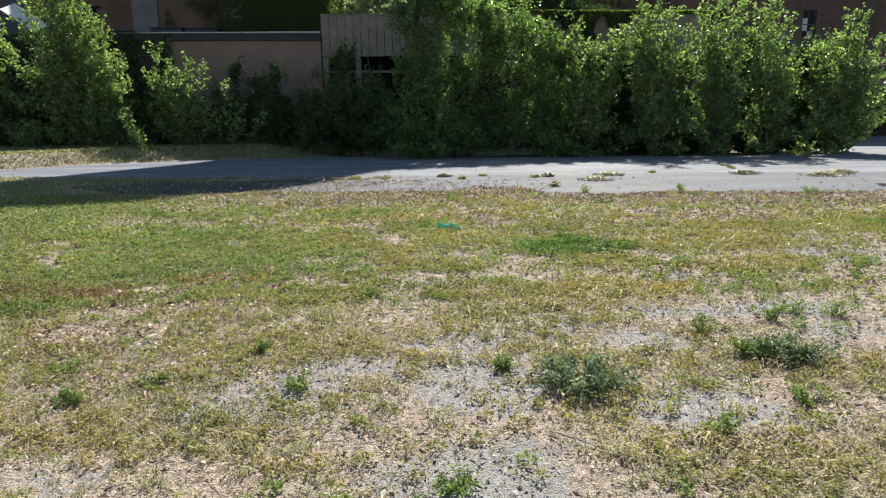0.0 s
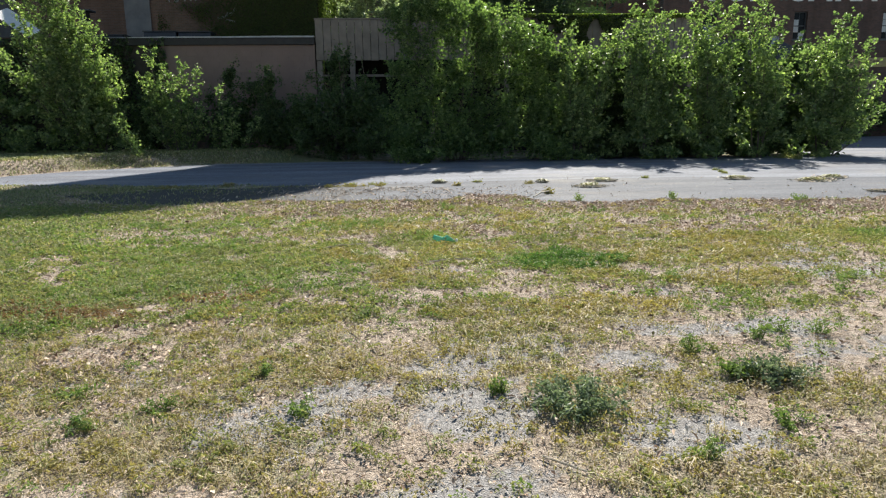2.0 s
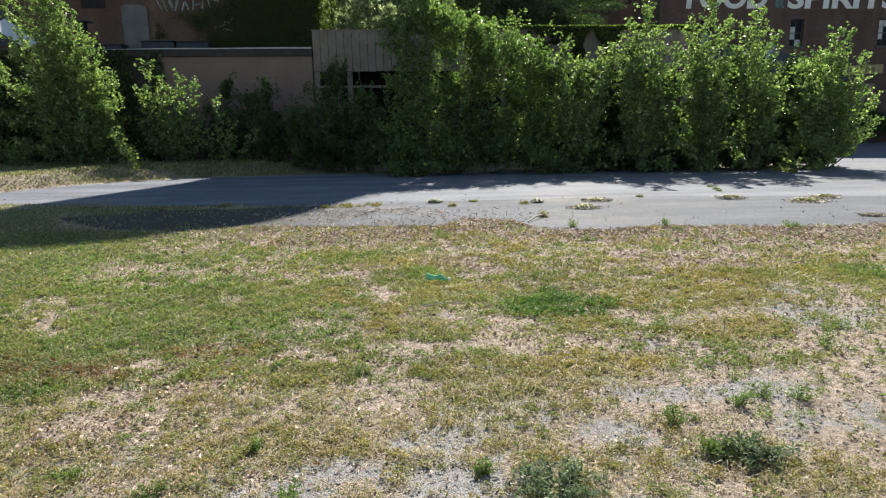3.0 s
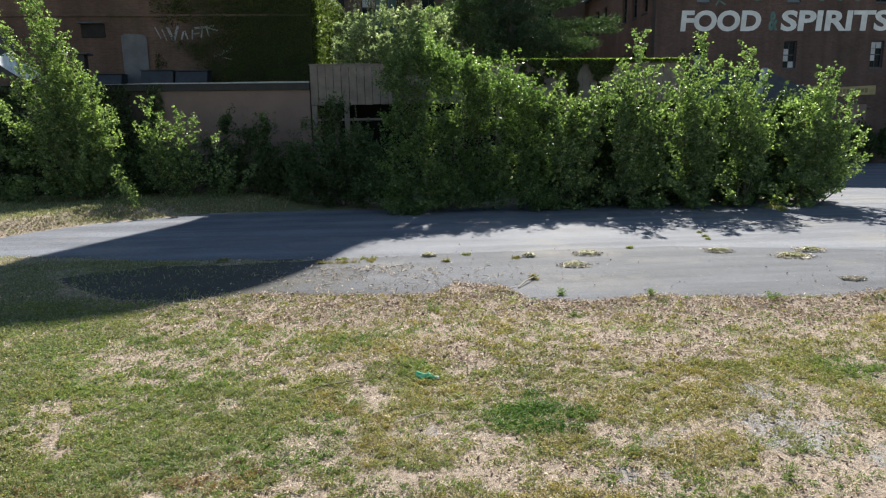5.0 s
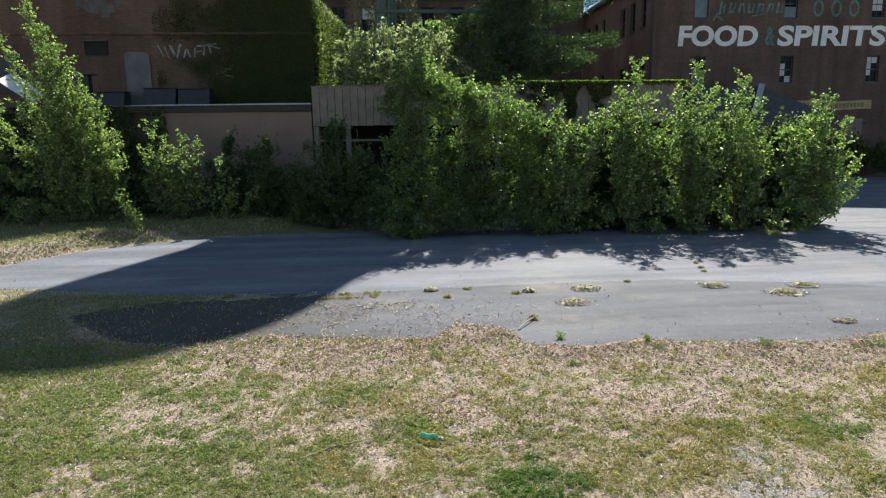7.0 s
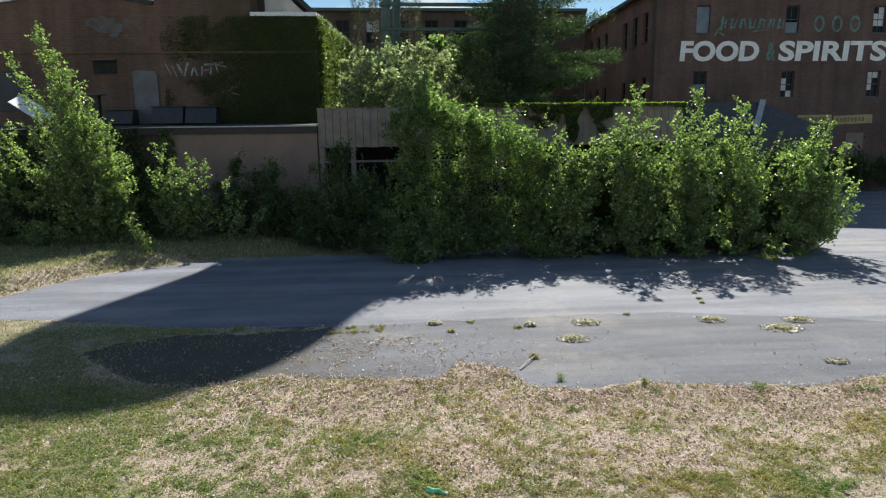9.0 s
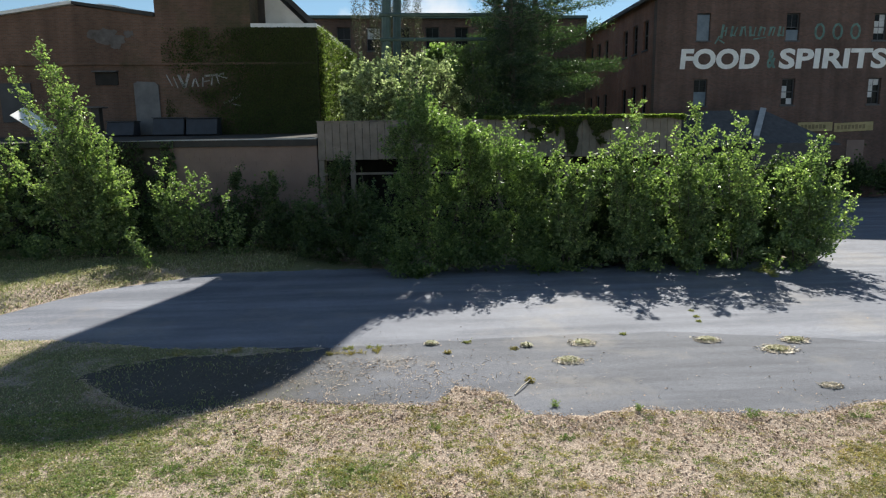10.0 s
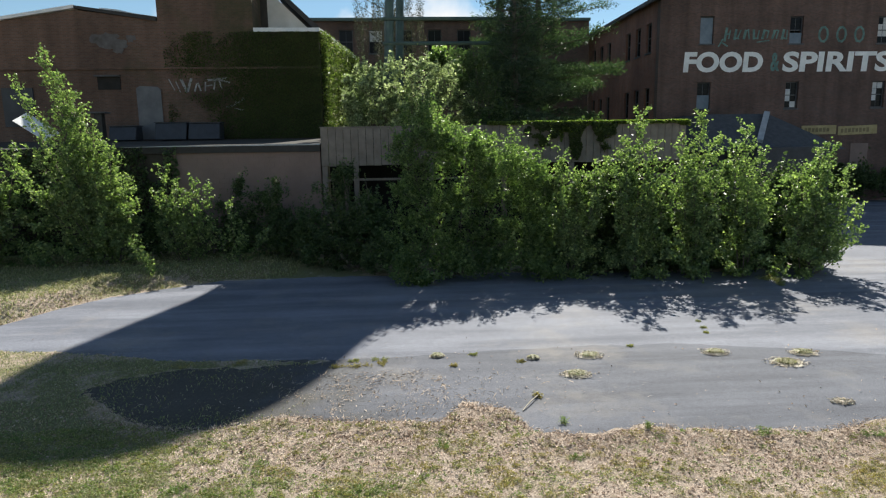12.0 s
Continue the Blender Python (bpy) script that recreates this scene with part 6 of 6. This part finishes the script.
def want_heap(x, y):
    turf, bare, straw, dry = cover(x, y)
    p = paved(x, y)
    rim = np.exp(-((p + 0.1) / 0.25) ** 2) * (y < 8.4)
    wisp = np.exp(-((x - 0.9) / 2.0) ** 2 - ((y - 8.8) / 1.2) ** 2) * np.clip((fbm(x, y, 0.3, 35) - 0.46) * 3, 0, 1)
    tail = np.exp(-((x + 0.1) / 1.0) ** 2 - ((y - 10.2) / 0.15) ** 2)
    w = 0.9 * straw * np.clip((fbm(x, y, 0.3, 39) - 0.3) * 2.2, 0, 1) + 0.5 * rim
    return np.where(p > 0.12, 0.42 * wisp + tail, w)


def want_leaf(x, y):
    turf, bare, straw, dry = cover(x, y)
    w = 0.1 + 0.16 * np.clip(1 - 1.6 * turf, 0, 1) + 0.5 * straw * (fbm(x, y, 0.35, 37) > 0.48) + 0.9 * blobs(x, y, LEAFY)
    seam = np.exp(-((y - along(LANE_NEAR, x) + 0.2) / 0.22) ** 2) * (fbm(x, y, 0.4, 49) > 0.45)
    w = np.where(paved(x, y) > 0.02, 0.02 * np.clip((3.5 - x) / 3, 0.15, 1) * np.clip((x + 2.2) / 2.5, 0.12, 1) + 0.9 * seam * np.clip((6 - x) / 6, 0.15, 1), w)
    return np.where(y > 12.6, (x < -3.5) * (paved(x, y) < 0) * (0.15 + 0.85 * np.exp(-((paved(x, y) + 0.5) / 0.6) ** 2)), w)


LEAFY = [(-0.78, 1.58, 0.5, 0.15, 0.8), (-0.3, 0.83, 0.5, 0.15, 0.8), (0.11, 1.93, 0.5, 0.14, 0.7), (2.2, 3.79, 0.5, 0.2, 0.6), (2.6, 1.9, 0.5, 0.2, 0.5), (-0.16, 1.56, 0.4, 0.12, 1), (-0.35, 1.1, 0.4, 0.12, 0.9), (-0.1, 0.45, 0.4, 0.14, 0.5), (2.62, 0.0, 0.15, 0.08, 1), (1.2, -0.3, 0.5, 0.25, 0.35), (2.7, 2.2, 0.4, 0.2, 0.5), (1.7, 4.6, 0.6, 0.4, 0.5), (-6.3, 19.2, 1.8, 0.6, 1)]


def litter():
    flakes("straw_litter", "thin tan straw and dead grass strewn on the ground", M_STRAW, ((72000, -0.7, 1.0, 2.9), (56000, 1.0, 3.2, 4.6), (95000, 3.2, 9.8, 9.5), (22000, 12.8, 21, 14)), want_straw, 0.034, 0.003, 0.06)
    flakes("straw_litter", "tangled pale straw along the crumbled asphalt edge", M_STRAW, ((150000, 3.0, 9.6, 9.5),), want_heap, 0.065, 0.005, 0.05, 0.03, 0.4)
    flakes("leaf_litter", "pale tan fallen leaves and leaf bits", M_LITTER, ((10000, -0.7, 1.0, 2.9), (25000, 1.0, 3.2, 4.6), (110000, 3.2, 8.4, 9.5), (9000, 8.4, 14, 12), (90000, 12.8, 21, 14)), want_leaf, 0.027, 0.012, 0.3, 0.018, 0.45)
    # loose stones on the bare soil
    x, y = scatter(34000, -2.2, 6.0, -0.7, 3.2)
    bare = cover(x, y)[1]
    k = (rng.random(len(x)) < 0.08 + 0.7 * bare)
    x, y = x[k], y[k]
    n = len(x)
    r = (0.002 + 0.005 * rng.random(n) ** 3)[:, None, None]
    corner = np.array([(1, 0, 0), (0, 1, 0), (-1, 0, 0), (0, -1, 0), (0, 0, 0.8), (0, 0, -0.8)], float)
    v = np.stack([x, y, lift(x, y) + 0.002], -1)[:, None] + corner[None] * r * (0.7 + 0.6 * rng.random((n, 6, 1)))
    tri = np.array([(0, 1, 4), (1, 2, 4), (2, 3, 4), (3, 0, 4), (1, 0, 5), (2, 1, 5), (3, 2, 5), (0, 3, 5)])
    me = mesh_np("loose_gravel", v.reshape(-1, 3), (np.arange(n)[:, None, None] * 6 + tri[None]).reshape(-1, 3))
    tagged(part("loose_gravel", me, M_STONE), "small loose grey stones on bare soil", "gravel", kind="stuff")


M_STRAW = island_material("dry_straw", [(0, (0.24, 0.175, 0.12)), (0.4, (0.42, 0.33, 0.25)), (0.8, (0.6, 0.48, 0.38)), (1, (0.68, 0.58, 0.49))])
M_STONE = island_material("grey_stones", [(0, (0.14, 0.135, 0.135)), (0.6, (0.32, 0.31, 0.31)), (1, (0.6, 0.59, 0.58))], 0.85)


def weed(x, y, r, h, mat, label, leaf=0.02, n=900, name="weed_plant"):
    """A low sprawling weed: leafy stems from one root."""
    t = thing(name, label, "weed", (x, y, float(lift(np.array([x]), np.array([y]))[0]) if paved(np.array([x]), np.array([y]))[0] < 0 else 0.01), "weeds in the lawn")
    bm, cents = bmesh.new(), []
    k = max(8, int(n / 28))
    for i in range(k):
        a, q = random.uniform(0, 6.283), math.sqrt(random.random())
        tip = Vector((math.cos(a) * r * q, math.sin(a) * r * q * 0.8, h * (1.15 - 0.75 * q * q) * random.uniform(0.6, 1.1)))
        foot = Vector((math.cos(a) * r * 0.2 * q, math.sin(a) * r * 0.2 * q, -0.01))
        mid = foot.lerp(tip, 0.5) + Vector((0, 0, h * 0.12))
        tube(bm, [foot, mid, tip], [0.0022, 0.0017, 0.0008], 3)
        u = rng.random(28) ** 0.7
        f0, m0, t0 = np.array(foot), np.array(mid), np.array(tip)
        p = ((1 - u) ** 2)[:, None] * f0 + (2 * u * (1 - u))[:, None] * m0 + (u ** 2)[:, None] * t0
        cents.append(p + rng.normal(size=p.shape) * leaf * 0.6)
    c = np.concatenate(cents)
    c[:, 2] = np.maximum(c[:, 2], 0.004)
    part("leaves", leaf_mesh("leaves", c, leaf, 0.8, -0.2, 0.42), mat, t)
    part("stem", bm, mat, t)


lawn()
litter()
weed(1.78, 0.28, 0.25, 0.105, M_WEED_BLUE, "large blue-green sprawling weed on bare soil", 0.022, 1900)
weed(2.72, 0.47, 0.21, 0.09, M_WEED_BLUE, "blue-green weed clump on gravelly soil", 0.022, 1150)
weed(2.58, 0.5, 0.1, 0.08, M_WEED, "small green weed clump", 0.022, 500)
for x, y, r, h in ((3.12, 1.05, 0.11, 0.08), (3.3, 1.0, 0.13, 0.09), (3.97, 1.76, 0.14, 0.11), (2.1, -0.16, 0.07, 0.08), (2.94, 0.95, 0.09, 0.08), (2.5, 0.8, 0.09, 0.1), (2.52, 0.05, 0.1, 0.06), (0.68, 0.34, 0.08, 0.07), (-0.15, 0.3, 0.14, 0.06), (-0.3, 0.62, 0.13, 0.07), (0.1, 0.42, 0.1, 0.06), (1.23, -0.38, 0.08, 0.045), (1.5, 0.45, 0.06, 0.07), (0.45, 0.75, 0.1, 0.05), (4.3, 2.1, 0.12, 0.07), (3.0, 2.2, 0.1, 0.06), (0.9, 1.6, 0.1, 0.06)):
    weed(x, y, r, h, M_WEED, "small green weed tuft on patchy lawn", 0.018, 260)
for x, y, r in ((2.2, 3.0, 0.28), (2.5, 3.05, 0.3), (2.35, 2.72, 0.25), (2.6, 2.68, 0.22), (2.1, 2.8, 0.16), (2.82, 2.9, 0.22), (2.5, 3.4, 0.17)):
    weed(x, y, r, 0.045, M_WEED_DARK, "dense deep green clover patch in dry lawn", 0.022, int(18000 * r * r))
for x, y, r, h in ((1.35, 4.2, 0.3, 0.05), (5.9, 3.6, 0.4, 0.06), (0.6, 5.2, 0.5, 0.05), (1.72, 6.45, 0.2, 0.09), (3.63, 5.86, 0.15, 0.07), (5.0, 6.62, 0.09, 0.13), (3.77, 6.99, 0.12, 0.1), (6.7, 6.3, 0.2, 0.08), (-1.9, 5.5, 0.25, 0.06), (8.3, 6.1, 0.2, 0.07)):
    weed(x, y, r, h, M_WEED, "bright green weed patch in the lawn", 0.026, int(120 + 6000 * r * r))


for x, y, r, h in ((13.0, 16.65, 0.4, 0.12), (13.15, 16.2, 0.3, 0.1), (12.9, 15.8, 0.14, 0.06)):
    weed(x, y, r, h, M_WEED_LOW, "yellow-green weed patch at the foot of the bushes", 0.045, int(200 + 3000 * r * r))
for x, y, r in ((8.57, 12.28, 0.07), (8.42, 11.75, 0.09), (8.32, 11.36, 0.07), (6.2, 10.6, 0.08), (2.7, 10.45, 0.14), (0.7, 10.35, 0.25), (0.2, 10.3, 0.22)):
    weed(x, y, r, 0.025, M_WEED_LOW, "small flat weed in a crack of the asphalt", 0.03, 60)
for x, y, r, h in ((0.3, 10.0, 0.32, 0.04), (-0.1, 9.95, 0.24, 0.04), (0.75, 10.05, 0.2, 0.035), (2.2, 9.8, 0.1, 0.04), (3.6, 9.9, 0.1, 0.03), (-2.2, 10.35, 0.25, 0.04), (-3.4, 10.3, 0.3, 0.04)):
    weed(x, y, r, h, M_WEED_DRY, "dry yellowish weed along the asphalt seam", 0.035, int(90 + 1500 * r * r))


def road_tuft(x, y, r, grassy=True):
    """Grass growing through a hole in the asphalt, ringed by pale crumbs and straw."""
    n = 420 if grassy else 0
    a, q = rng.random(n) * 6.283, np.sqrt(rng.random(n)) * r * 0.55
    if grassy:
        ob = blades("grass_tuft", "yellow-green grass tuft in an asphalt hole", x + np.cos(a) * q, y + np.sin(a) * q * 0.7, np.clip(0.35 + 0.25 * rng.normal(size=n), 0, 1), 0.085, 0.016)
        del ob["kind"]
        tagged(ob, category="grass tuft", group="tufts in the asphalt")
    bm = bmesh.new()
    ring = [bm.verts.new((x + math.cos(t) * r * random.uniform(0.8, 1.2), y + math.sin(t) * r * 0.72 * random.uniform(0.8, 1.2), 0.012)) for t in np.linspace(0, 6.1, 34)]
    top = bm.verts.new((x, y, 0.03))
    for i in range(34):
        bm.faces.new((ring[i], ring[(i + 1) % 34], top))
    tagged(part("soil_patch", bm, M_STRAWPATCH), "pale gritty soil patch on the asphalt", "soil patch", "tufts in the asphalt")
    k = 260
    a, q = rng.random(k) * 6.283, r * (0.85 + 0.32 * rng.normal(size=k) * 0.8)
    c = np.stack([x + np.cos(a) * q, y + np.sin(a) * q * 0.72, 0.022 + 0.012 * rng.random(k)], -1)
    tagged(part("straw_crumbs", leaf_mesh("straw_crumbs", c, 0.055, 0.2, 0, 0.5, facing=(0, 0, 1.6)), M_CRUMB), "pale straw crumbs round the grass tuft", "litter", kind="stuff")


M_CRUMB = island_material("pale_straw_crumbs", [(0, (0.34, 0.29, 0.22)), (0.6, (0.6, 0.54, 0.44)), (1, (0.78, 0.73, 0.64))])
M_STRAWPATCH = plain("pale_straw_soil", (0.4, 0.36, 0.29), (0.72, 0.66, 0.57), 0.95, 25.0, fine=140.0)
for x, y, r, g in ((4.55, 9.05, 0.27, True), (5.12, 10.1, 0.27, True), (7.83, 10.0, 0.26, True), (8.95, 9.25, 0.33, True), (9.65, 9.78, 0.26, True), (8.71, 7.32, 0.16, False), (3.9, 10.05, 0.1, True), (1.9, 10.4, 0.13, True)):
    road_tuft(x, y, r, g)


def debris():
    weed(3.56, 8.07, 0.07, 0.07, M_WEED_DRY, "curled dead brown leaf clump at the end of a twig", 0.04, 60)
    t = thing("plastic_bottle", "crushed translucent green plastic bottle lying in grass", "bottle", (1.51, 3.86, 0.045))
    bm = lathe(bmesh.new(), [(0.02, -0.11), (0.034, -0.1), (0.036, -0.02), (0.026, 0.0), (0.036, 0.03), (0.034, 0.06), (0.014, 0.1), (0.013, 0.115)], 14)
    for v in bm.verts:
        v.co.x *= 0.55
        v.co += Vector((0.011 * math.sin(v.co.z * 70 + v.co.y * 40), 0.014 * math.sin(v.co.z * 52 + v.co.x * 80), 0))
    m, nt, bs = material("green_plastic")
    bs.inputs["Base Color"].default_value, bs.inputs["Roughness"].default_value = (0.3, 0.85, 0.55, 1), 0.18
    bs.inputs["Transmission Weight"].default_value = 0.45
    part("bottle", bm, m, t, smooth=True)
    part("cap", lathe(bmesh.new(), [(0.015, 0.116), (0.016, 0.12), (0.016, 0.134), (0.013, 0.137)], 12), M_LETTER, t, "white cap")
    t.rotation_euler = (radians(90), 0, radians(70))
    mt = plain("bleached_twig", (0.3, 0.26, 0.2), (0.55, 0.5, 0.42), 0.9, 10.0)
    for pts, r in (([(3.18, 7.5, 0.02), (3.35, 7.75, 0.06), (3.56, 8.06, 0.05)], 0.012), ([(1.2, 2.9, 0.03), (1.5, 3.05, 0.03), (1.9, 3.0, 0.02)], 0.006), ([(0.2, 3.6, 0.02), (0.5, 3.8, 0.03), (0.9, 3.95, 0.02)], 0.006), ([(3.4, 2.0, 0.01), (3.42, 2.02, 0.15)], 0.004), ([(1.55, -0.1, 0.01), (1.75, -0.3, 0.02)], 0.004)):
        tagged(part("twig", tube(bmesh.new(), pts, [r] * len(pts), 6), mt), "thin bleached dry twig on the ground", "twig", "dry twigs")


debris()


def cable():
    bm = bmesh.new()
    pts = [(-12 + 1.5 * i, 44 - 0.2 * i, 15.0 + 0.012 * (i - 7) ** 2) for i in range(16)]
    tube(bm, pts, [0.025] * 16, 5)
    tagged(part("cable", bm, M_FASCIA), "thin black overhead cable", "cable", kind="structure")


cable()
